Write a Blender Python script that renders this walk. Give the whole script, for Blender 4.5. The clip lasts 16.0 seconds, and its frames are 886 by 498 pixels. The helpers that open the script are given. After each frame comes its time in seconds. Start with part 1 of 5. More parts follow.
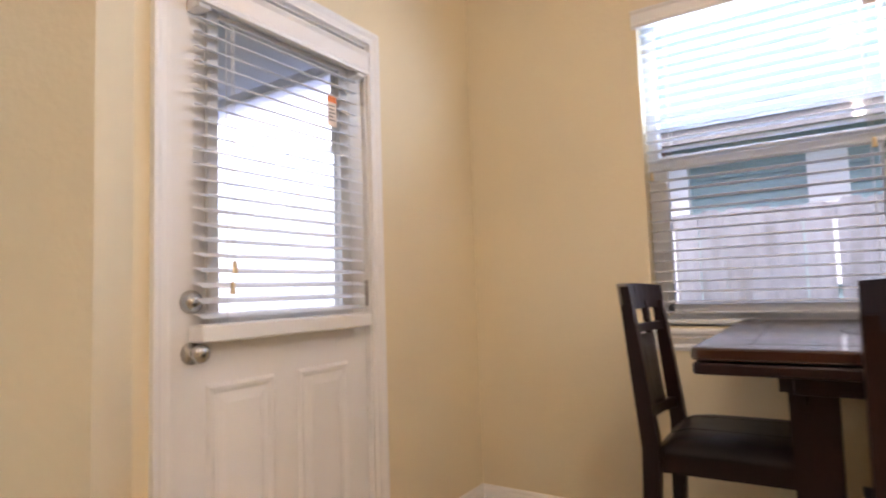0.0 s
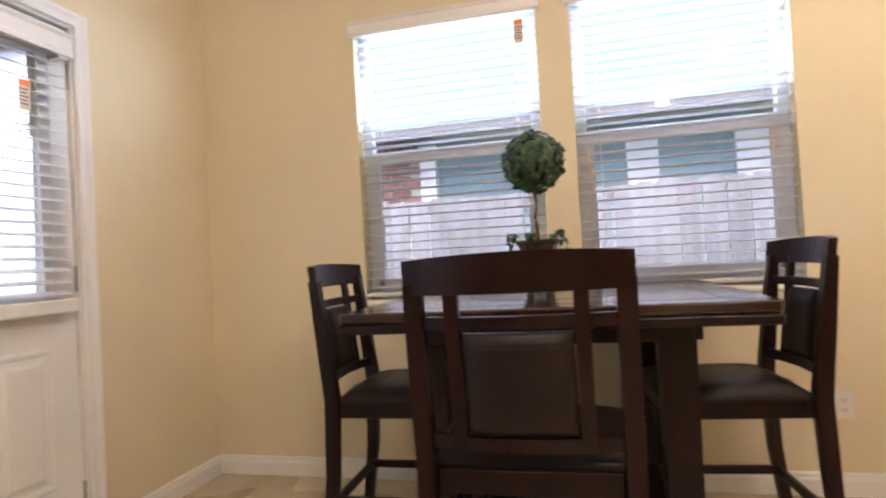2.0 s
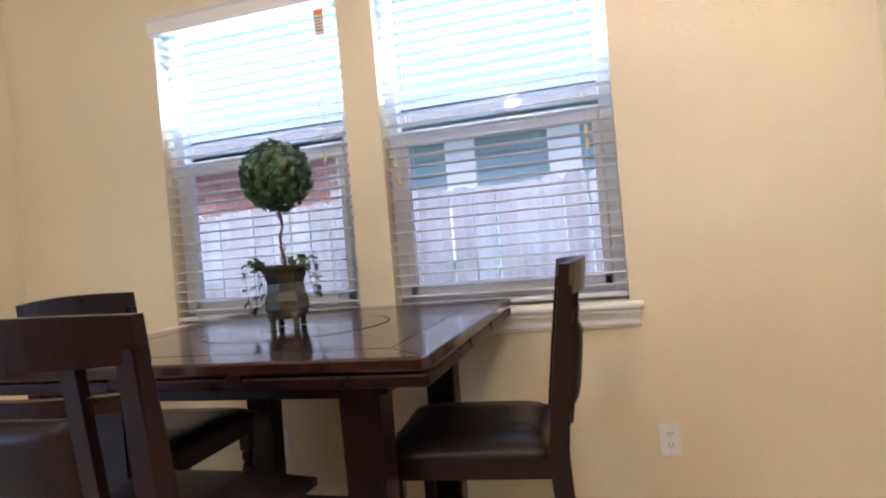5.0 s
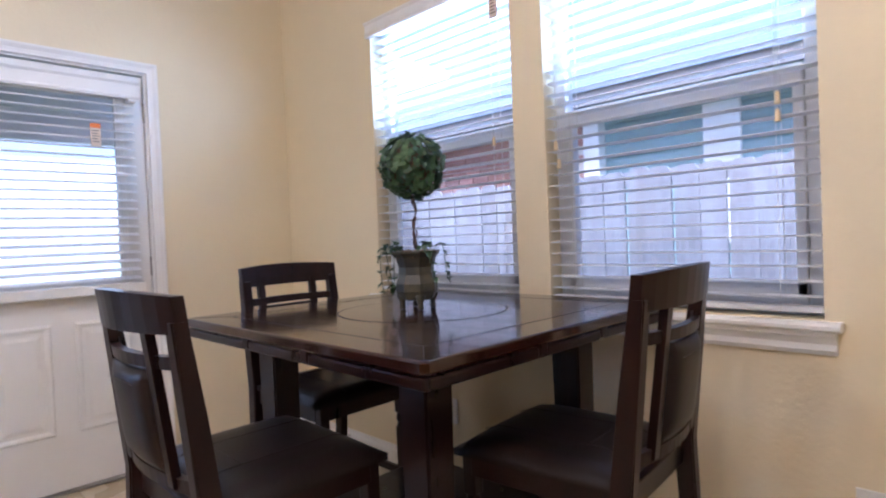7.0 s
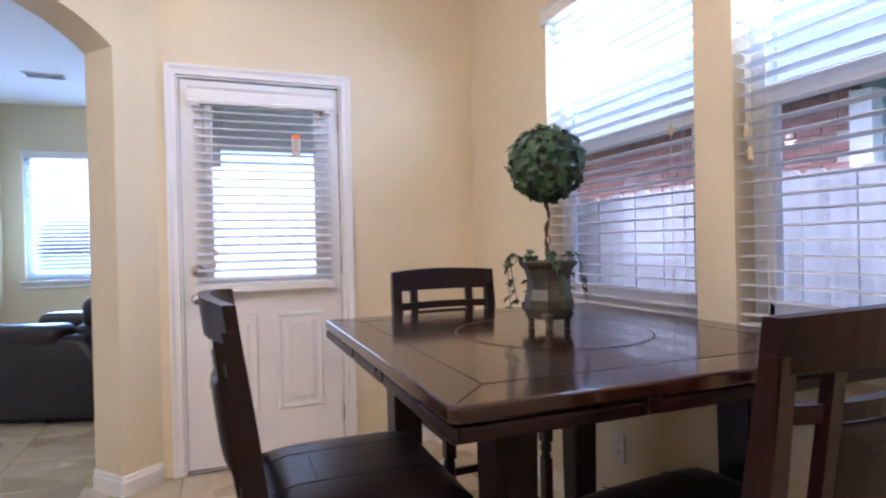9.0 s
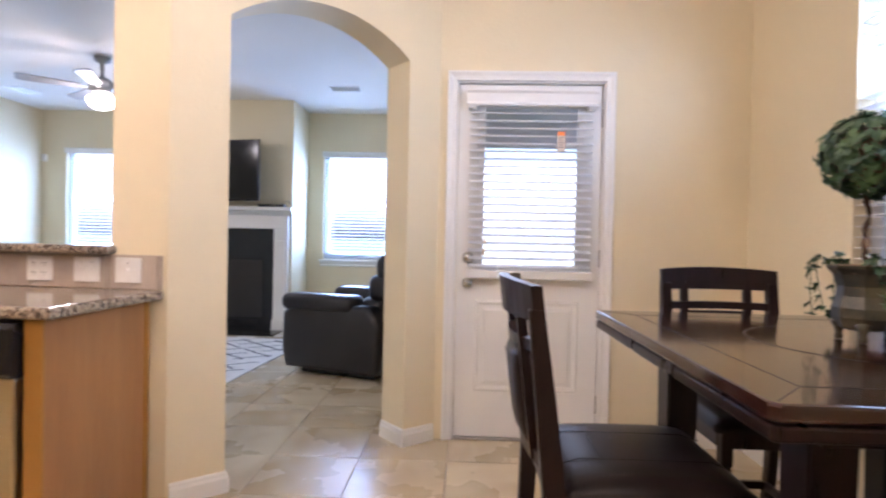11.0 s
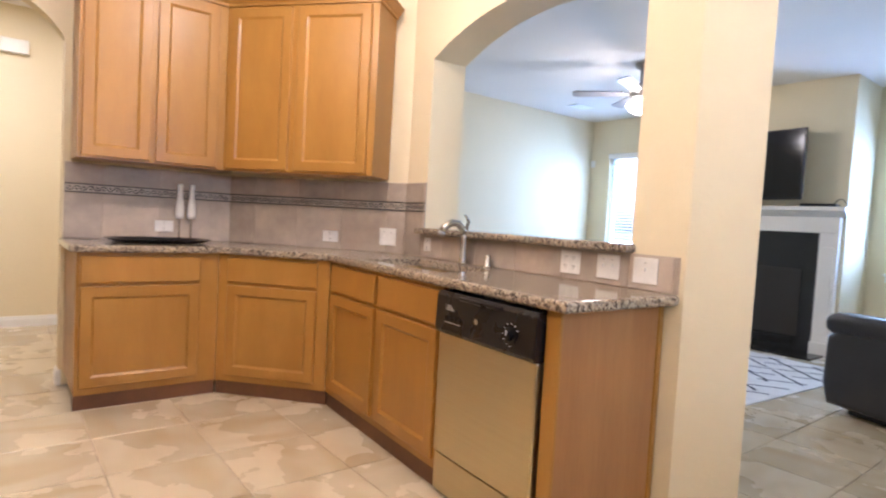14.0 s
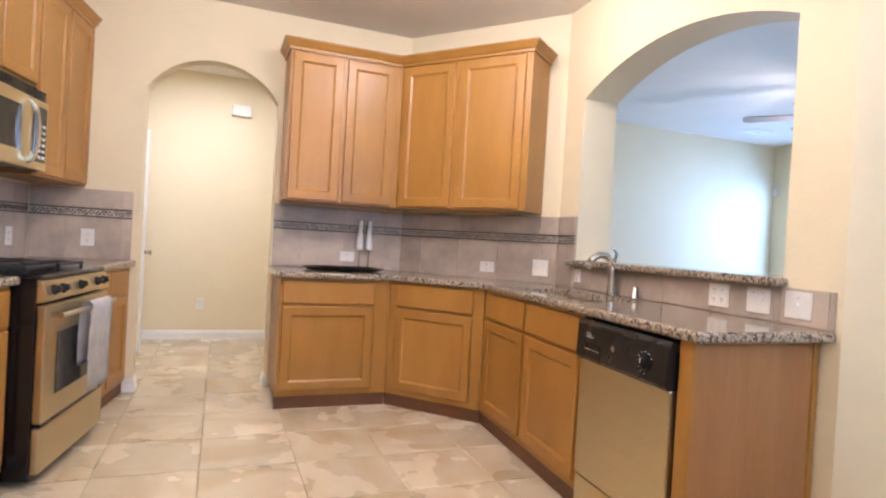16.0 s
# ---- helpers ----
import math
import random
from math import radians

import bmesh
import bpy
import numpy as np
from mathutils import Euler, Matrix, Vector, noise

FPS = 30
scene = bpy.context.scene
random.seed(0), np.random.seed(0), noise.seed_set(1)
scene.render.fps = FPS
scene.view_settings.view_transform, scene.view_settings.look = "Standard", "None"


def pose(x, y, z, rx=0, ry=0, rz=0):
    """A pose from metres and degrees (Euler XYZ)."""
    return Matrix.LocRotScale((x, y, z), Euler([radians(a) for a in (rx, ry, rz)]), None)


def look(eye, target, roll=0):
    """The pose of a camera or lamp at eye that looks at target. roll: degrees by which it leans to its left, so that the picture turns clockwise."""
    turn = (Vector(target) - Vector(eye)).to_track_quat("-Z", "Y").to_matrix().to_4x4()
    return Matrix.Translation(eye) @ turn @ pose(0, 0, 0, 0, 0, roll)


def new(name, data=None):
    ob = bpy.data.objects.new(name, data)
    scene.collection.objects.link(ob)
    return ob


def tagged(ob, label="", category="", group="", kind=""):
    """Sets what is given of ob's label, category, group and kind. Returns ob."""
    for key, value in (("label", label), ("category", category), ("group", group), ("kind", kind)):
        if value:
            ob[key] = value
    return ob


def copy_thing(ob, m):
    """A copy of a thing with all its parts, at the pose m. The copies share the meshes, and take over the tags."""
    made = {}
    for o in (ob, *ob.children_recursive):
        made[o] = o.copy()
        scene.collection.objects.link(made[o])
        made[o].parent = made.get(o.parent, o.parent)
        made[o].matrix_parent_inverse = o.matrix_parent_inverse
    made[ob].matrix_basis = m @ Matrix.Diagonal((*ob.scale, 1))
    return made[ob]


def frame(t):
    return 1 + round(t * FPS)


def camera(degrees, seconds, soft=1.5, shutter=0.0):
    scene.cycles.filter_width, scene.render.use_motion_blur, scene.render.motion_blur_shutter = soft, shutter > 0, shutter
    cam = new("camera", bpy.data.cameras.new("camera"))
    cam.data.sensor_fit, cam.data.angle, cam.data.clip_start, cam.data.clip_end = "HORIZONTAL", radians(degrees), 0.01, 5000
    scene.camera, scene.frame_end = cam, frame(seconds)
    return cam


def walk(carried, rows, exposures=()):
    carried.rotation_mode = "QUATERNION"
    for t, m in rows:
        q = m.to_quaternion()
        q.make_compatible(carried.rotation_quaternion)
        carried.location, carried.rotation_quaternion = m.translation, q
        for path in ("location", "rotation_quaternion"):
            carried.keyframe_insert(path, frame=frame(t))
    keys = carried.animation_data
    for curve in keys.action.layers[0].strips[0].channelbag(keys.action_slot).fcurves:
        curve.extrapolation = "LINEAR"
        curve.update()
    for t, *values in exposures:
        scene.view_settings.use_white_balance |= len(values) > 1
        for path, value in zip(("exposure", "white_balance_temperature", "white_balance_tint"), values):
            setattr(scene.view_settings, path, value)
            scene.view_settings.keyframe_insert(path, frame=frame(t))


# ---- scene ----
cam = camera(75.6, 16.0, 2.1, 0.4)
PATH = [
    (0, (1.017, 0.625, 1.059), (-0.079, 2.292, 1.204), -1.9),
    (0.5, (1.156, 0.59, 1.061), (0.189, 2.337, 1.173), -2.3),
    (1, (1.265, 0.544, 1.061), (0.439, 2.363, 1.152), -2.6),
    (1.5, (1.362, 0.513, 1.052), (0.706, 2.401, 1.122), -2.9),
    (2, (1.461, 0.499, 1.051), (0.988, 2.442, 1.091), -3.2),
    (2.5, (1.562, 0.504, 1.056), (1.236, 2.477, 1.075), -3.5),
    (3, (1.719, 0.588, 1.068), (1.528, 2.579, 1.072), -3.7),
    (3.5, (1.869, 0.692, 1.084), (1.699, 2.685, 1.087), -3.9),
    (3.7, (1.935, 0.718, 1.088), (1.738, 2.708, 1.09), -4.0),
    (5.8, (2.544, 1.086, 1.154), (1.618, 2.859, 1.129), -3.6),
    (6, (2.631, 1.086, 1.165), (1.58, 2.787, 1.124), -3.0),
    (6.5, (2.735, 1.152, 1.161), (1.468, 2.699, 1.117), -2.7),
    (7, (2.738, 1.308, 1.148), (1.321, 2.72, 1.106), -2.4),
    (7.5, (2.714, 1.501, 1.156), (1.168, 2.77, 1.117), -2.1),
    (8, (2.684, 1.657, 1.162), (1.017, 2.761, 1.127), -2.0),
    (8.2, (2.689, 1.726, 1.161), (0.965, 2.739, 1.134), -1.9),
    (10.3, (2.846, 1.685, 1.167), (0.87, 1.988, 1.139), 0.3),
    (10.5, (2.832, 1.64, 1.16), (0.843, 1.854, 1.133), 0.6),
    (11, (2.821, 1.569, 1.15), (0.822, 1.494, 1.118), 1.2),
    (11.5, (2.789, 1.538, 1.135), (0.818, 1.203, 1.09), 1.7),
    (12, (2.668, 1.509, 1.132), (0.749, 0.95, 1.076), 2.1),
    (12.5, (2.603, 1.434, 1.134), (0.781, 0.611, 1.068), 2.3),
    (13, (2.573, 1.363, 1.12), (0.913, 0.251, 1.047), 2.6),
    (13.5, (2.539, 1.372, 1.122), (1.106, -0.021, 1.037), 3.0),
    (14, (2.534, 1.456, 1.149), (1.299, -0.114, 1.051), 3.2),
    (14.5, (2.515, 1.51, 1.161), (1.444, -0.178, 1.079), 3.2),
    (15, (2.525, 1.557, 1.161), (1.589, -0.21, 1.104), 3.2),
    (15.5, (2.549, 1.607, 1.154), (1.731, -0.218, 1.119), 3.3),
    (16, (2.574, 1.714, 1.155), (1.845, -0.149, 1.136), 3.3),
]
walk(cam, [(t, look(eye, target, roll)) for t, eye, target, roll in PATH],
     [(0, 1.74, 6300, 26), (3.5, 1.85, 6000, 21), (7, 1.74, 5150, 25), (10.5, 1.88, 5600, 28), (12.5, 1.84, 5950, 28), (14, 2.04, 5700, 23), (16, 2.06, 5350, 22)])

# ---- world, sun and lamps ----
world = bpy.data.worlds.new("overcast_sky")
scene.world = world
world.use_nodes = True
wn = world.node_tree
sky = wn.nodes.new("ShaderNodeTexSky")
sky.sky_type, sky.sun_disc = "NISHITA", False
sky.sun_elevation, sky.sun_rotation = radians(62), radians(163)
sky.air_density, sky.dust_density = 1.0, 4.0
wn.links.new(sky.outputs[0], wn.nodes["Background"].inputs[0])
wn.nodes["Background"].inputs[1].default_value = 0.15


def lamp(name, kind, m, energy, color, size=0.1, size_y=None, angle=None):
    data = bpy.data.lights.new(name, kind)
    data.energy, data.color = energy, color
    if kind == "AREA":
        data.shape, data.size = "RECTANGLE" if size_y else "DISK", size
        if size_y:
            data.size_y = size_y
    elif kind == "SUN":
        data.angle = angle
    else:
        data.shadow_soft_size = size
    ob = new(name, data)
    ob.matrix_world = m
    return ob


WARM = (1.0, 0.86, 0.68)
lamp("sun", "SUN", look((3, -10, 20), (0, 0, 0)), 3.0, (1, 0.98, 0.95), angle=radians(20))
# daylight standing in the openings of the living room windows and the back door
for y, w in ((0.21, 0.95), (-3.315, 0.95)):
    lamp("living_daylight", "AREA", look((-4.80, y, 1.56), (0, y, 1.48)), 30, (0.43, 0.67, 1.0), w, 1.25)
for x in (0.86, 1.912):
    lamp("window_daylight", "AREA", look((x, 3.228, 1.975), (x, 0, 1.55)), 5.5, (0.58, 0.79, 1.0), 0.80, 0.46)
lamp("door_daylight", "AREA", look((-0.512, 1.935, 1.30), (2, 1.935, 1.25)), 0.6, (0.80, 0.90, 1.0), 0.53, 0.60)
CANS = [(2.7, 0.75), (1.25, 1.15), (2.45, -0.9), (1.45, -0.95), (2.75, 2.3)]
for cx, cy in CANS:
    lamp("can_light_lamp", "POINT", pose(cx, cy, 2.70), 3.6 if cy > 2 else 6.0 if cy > 0 else 10.0, WARM, 0.06)
# unseen fill added under the hall ceiling, without a fixture
lamp("hall_fill", "AREA", look((2.7, -3.8, 2.78), (2.7, -3.8, 0)), 8, (1, 0.92, 0.80), 0.25)
lamp("fan_lamp", "POINT", pose(-2.465, -1.88, 2.36), 4, (1, 0.85, 0.66), 0.09)


# ---- materials ----
def material(name, color, rough=0.5, metal=0.0, second=None, scale=6.0, fine=60.0, bump=0.15, depth=0.002, mix=0.5,
             stretch=(1, 1, 1), spec=0.5, coat=0.0, rand=0.0, contrast=(0.35, 0.65), rough_var=0.08):
    m = bpy.data.materials.new(name)
    m.use_nodes = True
    nt = m.node_tree
    b = nt.nodes["Principled BSDF"]
    tc = nt.nodes.new("ShaderNodeTexCoord")
    mp = nt.nodes.new("ShaderNodeMapping")
    mp.inputs["Scale"].default_value = stretch
    nt.links.new(tc.outputs["Object"], mp.inputs["Vector"])
    vec = mp.outputs["Vector"]
    info = nt.nodes.new("ShaderNodeObjectInfo")
    if rand:
        mul = nt.nodes.new("ShaderNodeVectorMath")
        mul.operation = "SCALE"
        mul.inputs[0].default_value = (37, 53, 71)
        nt.links.new(info.outputs["Random"], mul.inputs["Scale"])
        add = nt.nodes.new("ShaderNodeVectorMath")
        nt.links.new(vec, add.inputs[0])
        nt.links.new(mul.outputs[0], add.inputs[1])
        vec = add.outputs[0]
    n1 = nt.nodes.new("ShaderNodeTexNoise")
    n1.inputs["Scale"].default_value, n1.inputs["Detail"].default_value = scale, 6
    n2 = nt.nodes.new("ShaderNodeTexNoise")
    n2.inputs["Scale"].default_value, n2.inputs["Detail"].default_value = fine, 4
    for n in (n1, n2):
        nt.links.new(vec, n.inputs["Vector"])
    ramp = nt.nodes.new("ShaderNodeValToRGB")
    ramp.color_ramp.elements[0].position, ramp.color_ramp.elements[1].position = contrast
    second = second or tuple(c * 0.86 for c in color)
    ramp.color_ramp.elements[0].color, ramp.color_ramp.elements[1].color = (*second, 1), (*color, 1)
    mixf = nt.nodes.new("ShaderNodeMath")
    mixf.operation = "MULTIPLY_ADD"
    mixf.inputs[1].default_value, mixf.inputs[2].default_value = mix * 0.5, 0.5 - mix * 0.25
    nt.links.new(n2.outputs["Fac"], mixf.inputs[0])
    addf = nt.nodes.new("ShaderNodeMath")
    nt.links.new(n1.outputs["Fac"], addf.inputs[0])
    nt.links.new(mixf.outputs[0], addf.inputs[1])
    sub = nt.nodes.new("ShaderNodeMath")
    sub.operation = "SUBTRACT"
    sub.inputs[1].default_value = 0.5
    nt.links.new(addf.outputs[0], sub.inputs[0])
    nt.links.new(sub.outputs[0], ramp.inputs["Fac"])
    col = ramp.outputs["Color"]
    if rand:
        hsv = nt.nodes.new("ShaderNodeHueSaturation")
        mr = nt.nodes.new("ShaderNodeMapRange")
        mr.inputs["To Min"].default_value, mr.inputs["To Max"].default_value = 1 - rand, 1 + rand
        nt.links.new(info.outputs["Random"], mr.inputs["Value"])
        nt.links.new(mr.outputs[0], hsv.inputs["Value"])
        nt.links.new(col, hsv.inputs["Color"])
        col = hsv.outputs["Color"]
    nt.links.new(col, b.inputs["Base Color"])
    rr = nt.nodes.new("ShaderNodeMapRange")
    rr.inputs["To Min"].default_value, rr.inputs["To Max"].default_value = max(0.02, rough - rough_var), min(1, rough + rough_var)
    nt.links.new(n1.outputs["Fac"], rr.inputs["Value"])
    nt.links.new(rr.outputs[0], b.inputs["Roughness"])
    b.inputs["Metallic"].default_value = metal
    b.inputs["Specular IOR Level"].default_value = spec
    b.inputs["Coat Weight"].default_value = coat
    b.inputs["Coat Roughness"].default_value = 0.08
    if bump:
        bp = nt.nodes.new("ShaderNodeBump")
        bp.inputs["Strength"].default_value, bp.inputs["Distance"].default_value = bump, depth
        nt.links.new(n2.outputs["Fac"], bp.inputs["Height"])
        nt.links.new(bp.outputs[0], b.inputs["Normal"])
    return m


def glow(name, color, strength):
    m = bpy.data.materials.new(name)
    m.use_nodes = True
    b = m.node_tree.nodes["Principled BSDF"]
    b.inputs["Base Color"].default_value = (*color, 1)
    b.inputs["Emission Color"].default_value, b.inputs["Emission Strength"].default_value = (*color, 1), strength
    return m


def glass(name, color=(0.95, 0.98, 1.0), rough=0.0, ior=1.45):
    m = bpy.data.materials.new(name)
    m.use_nodes = True
    b = m.node_tree.nodes["Principled BSDF"]
    b.inputs["Base Color"].default_value = (*color, 1)
    b.inputs["Transmission Weight"].default_value, b.inputs["Roughness"].default_value, b.inputs["IOR"].default_value = 1, rough, ior
    return m


def let_through(m, colour, share):
    """Mixes a share of light passed through a thin sheet into a material."""
    nt = m.node_tree
    through_sheet = nt.nodes.new("ShaderNodeBsdfTranslucent")
    through_sheet.inputs["Color"].default_value = (*colour, 1)
    both = nt.nodes.new("ShaderNodeMixShader")
    both.inputs["Fac"].default_value = share
    nt.links.new(nt.nodes["Principled BSDF"].outputs[0], both.inputs[1])
    nt.links.new(through_sheet.outputs[0], both.inputs[2])
    nt.links.new(both.outputs[0], nt.nodes["Material Output"].inputs["Surface"])
    return m


PAINT = material("beige_wall_paint", (0.765, 0.67, 0.465), 0.75, second=(0.735, 0.64, 0.44), scale=1.2, fine=55, bump=0.35, depth=0.004, mix=0.3)
CEILING = material("white_ceiling_paint", (0.80, 0.77, 0.72), 0.85, scale=1.0, fine=70, bump=0.4, depth=0.004, mix=0.2, second=(0.77, 0.74, 0.69))
TRIM = material("white_trim_paint", (0.82, 0.81, 0.78), 0.4, scale=3, fine=90, bump=0.05, second=(0.78, 0.77, 0.74), mix=0.3)
VINYL = material("white_vinyl", (0.82, 0.84, 0.86), 0.35, scale=4, fine=90, bump=0.03, second=(0.79, 0.81, 0.83), mix=0.2)
SLAT = material("white_blind_slat", (0.84, 0.85, 0.86), 0.4, scale=4, fine=60, bump=0.04, second=(0.81, 0.82, 0.84), mix=0.3)
let_through(SLAT, (0.86, 0.88, 0.90), 0.32)
CORD = material("white_cord", (0.78, 0.78, 0.76), 0.8, fine=300)
GLASS = glass("clear_glass")
ESPRESSO = material("espresso_wood", (0.016, 0.0052, 0.0042), 0.30, second=(0.010, 0.0036, 0.0032), scale=3, fine=26, bump=0.05, depth=0.001,
                    stretch=(7, 7, 1), mix=0.8, spec=0.28)
TABLEWOOD = material("glossy_table_veneer", (0.034, 0.0115, 0.007), 0.14, second=(0.022, 0.0078, 0.0055), scale=2.2, fine=20, bump=0.04, depth=0.001,
                     stretch=(1, 6, 6), coat=0.35, mix=0.8, rough_var=0.05)
BLACKLINE = material("black_inlay", (0.01, 0.008, 0.008), 0.4)
LEATHER = material("dark_brown_leather", (0.020, 0.013, 0.011), 0.34, second=(0.012, 0.008, 0.008), scale=5, fine=160, bump=0.25, depth=0.0012, spec=0.2)
RECLINER = material("black_leather", (0.018, 0.016, 0.018), 0.40, second=(0.010, 0.009, 0.011), scale=4, fine=120, bump=0.4, depth=0.002)
OAK = material("honey_maple_wood", (0.40, 0.202, 0.038), 0.34, second=(0.33, 0.155, 0.027), scale=2.2, fine=18, bump=0.03, depth=0.001,
               stretch=(3.5, 3.5, 0.9), mix=0.5, spec=0.45, contrast=(0.25, 0.75), rand=0.05)
OAK_SIDE = material("maple_end_panel", (0.41, 0.205, 0.075), 0.42, second=(0.33, 0.150, 0.050), scale=1.6, fine=16, bump=0.04, depth=0.001,
                    stretch=(5, 5, 0.5), mix=0.8, contrast=(0.28, 0.72))
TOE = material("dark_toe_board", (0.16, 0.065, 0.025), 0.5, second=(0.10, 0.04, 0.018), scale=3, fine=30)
# yellow of the reflected maple is put into the steel's base colour
STEEL = material("brushed_steel", (0.60, 0.51, 0.32), 0.33, 1.0, second=(0.58, 0.485, 0.30), scale=1.5, fine=9, stretch=(1, 1, 60), bump=0.0, rough_var=0.03)
CHROME = material("satin_nickel", (0.62, 0.60, 0.56), 0.22, 1.0, scale=5, fine=80, bump=0.02)
BLACKPLASTIC = material("black_plastic", (0.012, 0.012, 0.013), 0.28, scale=6, fine=120, bump=0.03)
BLACKENAMEL = material("black_enamel", (0.010, 0.010, 0.011), 0.18, scale=6, fine=120, bump=0.02)
IRON = material("cast_iron", (0.018, 0.018, 0.019), 0.55, fine=150, bump=0.3)
DARKGLASS = material("dark_glass", (0.012, 0.012, 0.014), 0.06, scale=2, fine=10, bump=0, rough_var=0.02)
PLATE = material("white_plate_plastic", (0.82, 0.80, 0.76), 0.35, fine=90, bump=0.02)
SLOT = material("outlet_slot", (0.10, 0.09, 0.08), 0.5)
TOWEL = material("white_towel", (0.82, 0.81, 0.79), 0.95, scale=12, fine=260, bump=0.9, depth=0.004)
PRINT = material("faded_print", (0.75, 0.62, 0.50), 0.7)
ORANGE = material("orange_warning_print", (0.85, 0.22, 0.04), 0.6)
TASSEL = material("beige_tassel_wood", (0.78, 0.62, 0.36), 0.5, fine=90)


def travertine():
    """Pale glazed tile with soft clouds and slanting ochre stains, each tile its own."""
    m = material("travertine_floor_tile", (0.59, 0.515, 0.375), 0.27, second=(0.51, 0.43, 0.295), scale=2.4, fine=9, bump=0.05, depth=0.0015, rand=0.05,
                 contrast=(0.2, 0.8), mix=0.35, rough_var=0.1)
    nt = m.node_tree
    b = nt.nodes["Principled BSDF"]
    tint = b.inputs["Base Color"].links[0].from_socket
    spot = nt.nodes["Noise Texture"].inputs["Vector"].links[0].from_socket
    slant = nt.nodes.new("ShaderNodeMapping")
    slant.inputs["Rotation"].default_value, slant.inputs["Scale"].default_value = (0, 0, 0.7), (1.0, 2.6, 1.0)
    nt.links.new(spot, slant.inputs["Vector"])
    for vec, scale, lo, hi, colour, most in ((slant.outputs[0], 1.7, 0.44, 0.72, (0.40, 0.295, 0.15), 0.62), (spot, 4.0, 0.45, 0.80, (0.42, 0.34, 0.22), 0.35)):
        n = nt.nodes.new("ShaderNodeTexNoise")
        n.inputs["Scale"].default_value, n.inputs["Detail"].default_value, n.inputs["Distortion"].default_value = scale, 1.2, 0.6
        nt.links.new(vec, n.inputs["Vector"])
        mr = nt.nodes.new("ShaderNodeMapRange")
        mr.inputs["From Min"].default_value, mr.inputs["From Max"].default_value, mr.inputs["To Max"].default_value = lo, hi, most
        nt.links.new(n.outputs["Fac"], mr.inputs["Value"])
        mx = nt.nodes.new("ShaderNodeMix")
        mx.data_type = "RGBA"
        nt.links.new(mr.outputs[0], mx.inputs["Factor"])
        nt.links.new(tint, mx.inputs["A"])
        mx.inputs["B"].default_value = (*colour, 1)
        tint = mx.outputs["Result"]
    nt.links.new(tint, b.inputs["Base Color"])
    return m


TILE = travertine()
GROUT = material("beige_grout", (0.42, 0.34, 0.25), 0.9, fine=150, bump=0.5)
SPLASH = material("travertine_backsplash", (0.50, 0.415, 0.335), 0.42, second=(0.31, 0.255, 0.21), scale=4.5, fine=22, bump=0.12, rand=0.12, contrast=(0.22, 0.72), mix=0.6)
SPLASHGROUT = material("backsplash_grout", (0.46, 0.38, 0.29), 0.9, fine=150, bump=0.4)
LISTEL = material("dark_scroll_relief", (0.065, 0.055, 0.05), 0.45, second=(0.035, 0.03, 0.03), scale=20, fine=60, bump=0.3)
LISTELBED = material("pale_listel_bed", (0.50, 0.45, 0.37), 0.5, second=(0.36, 0.31, 0.26), scale=14, fine=80)


def granite():
    m = material("speckled_granite", (0.33, 0.26, 0.185), 0.10, second=(0.07, 0.055, 0.045), scale=55, fine=150, bump=0.0, contrast=(0.40, 0.60), mix=0.9, rough_var=0.03)
    nt = m.node_tree
    b = nt.nodes["Principled BSDF"]
    old = b.inputs["Base Color"].links[0].from_socket
    vor = nt.nodes.new("ShaderNodeTexVoronoi")
    vor.inputs["Scale"].default_value = 130
    tc = nt.nodes["Texture Coordinate"]
    nt.links.new(tc.outputs["Object"], vor.inputs["Vector"])
    rp = nt.nodes.new("ShaderNodeValToRGB")
    rp.color_ramp.elements[0].position, rp.color_ramp.elements[1].position = 0.55, 0.75
    sep = nt.nodes.new("ShaderNodeSeparateColor")
    nt.links.new(vor.outputs["Color"], sep.inputs[0])
    nt.links.new(sep.outputs[0], rp.inputs["Fac"])
    mx = nt.nodes.new("ShaderNodeMix")
    mx.data_type = "RGBA"
    nt.links.new(rp.outputs["Color"], mx.inputs["Factor"])
    nt.links.new(old, mx.inputs["A"])
    mx.inputs["B"].default_value = (0.42, 0.36, 0.28, 1)
    nt.links.new(mx.outputs["Result"], b.inputs["Base Color"])
    return m


GRANITE = granite()
LEAF = material("ivy_leaf", (0.055, 0.115, 0.035), 0.45, second=(0.020, 0.055, 0.022), scale=14, fine=60, bump=0.1)
STEM = material("brown_stem", (0.09, 0.045, 0.025), 0.8, fine=120, bump=0.6)
POTTERY = material("bronze_green_pottery", (0.105, 0.090, 0.050), 0.38, second=(0.035, 0.036, 0.030), scale=9, fine=40, bump=0.2, metal=0.25)
MOSS = material("dried_moss", (0.22, 0.16, 0.10), 0.95, fine=60, bump=0.9, depth=0.01)
FENCE = material("weathered_cedar", (0.30, 0.315, 0.36), 0.85, second=(0.20, 0.20, 0.22), scale=3, fine=40, stretch=(6, 6, 0.7), bump=0.3, rand=0.16, mix=0.9)
SIDING = material("grey_teal_siding", (0.28, 0.41, 0.44), 0.7, scale=2, fine=30)
BRICK = material("red_brick", (0.36, 0.19, 0.16), 0.85, second=(0.26, 0.13, 0.11), scale=9, fine=60, bump=0.4, rand=0.2)
MORTAR = material("pale_mortar", (0.60, 0.57, 0.52), 0.9, fine=90)
SHINGLE = material("grey_roof_shingle", (0.22, 0.215, 0.22), 0.9, scale=8, fine=50, bump=0.5)
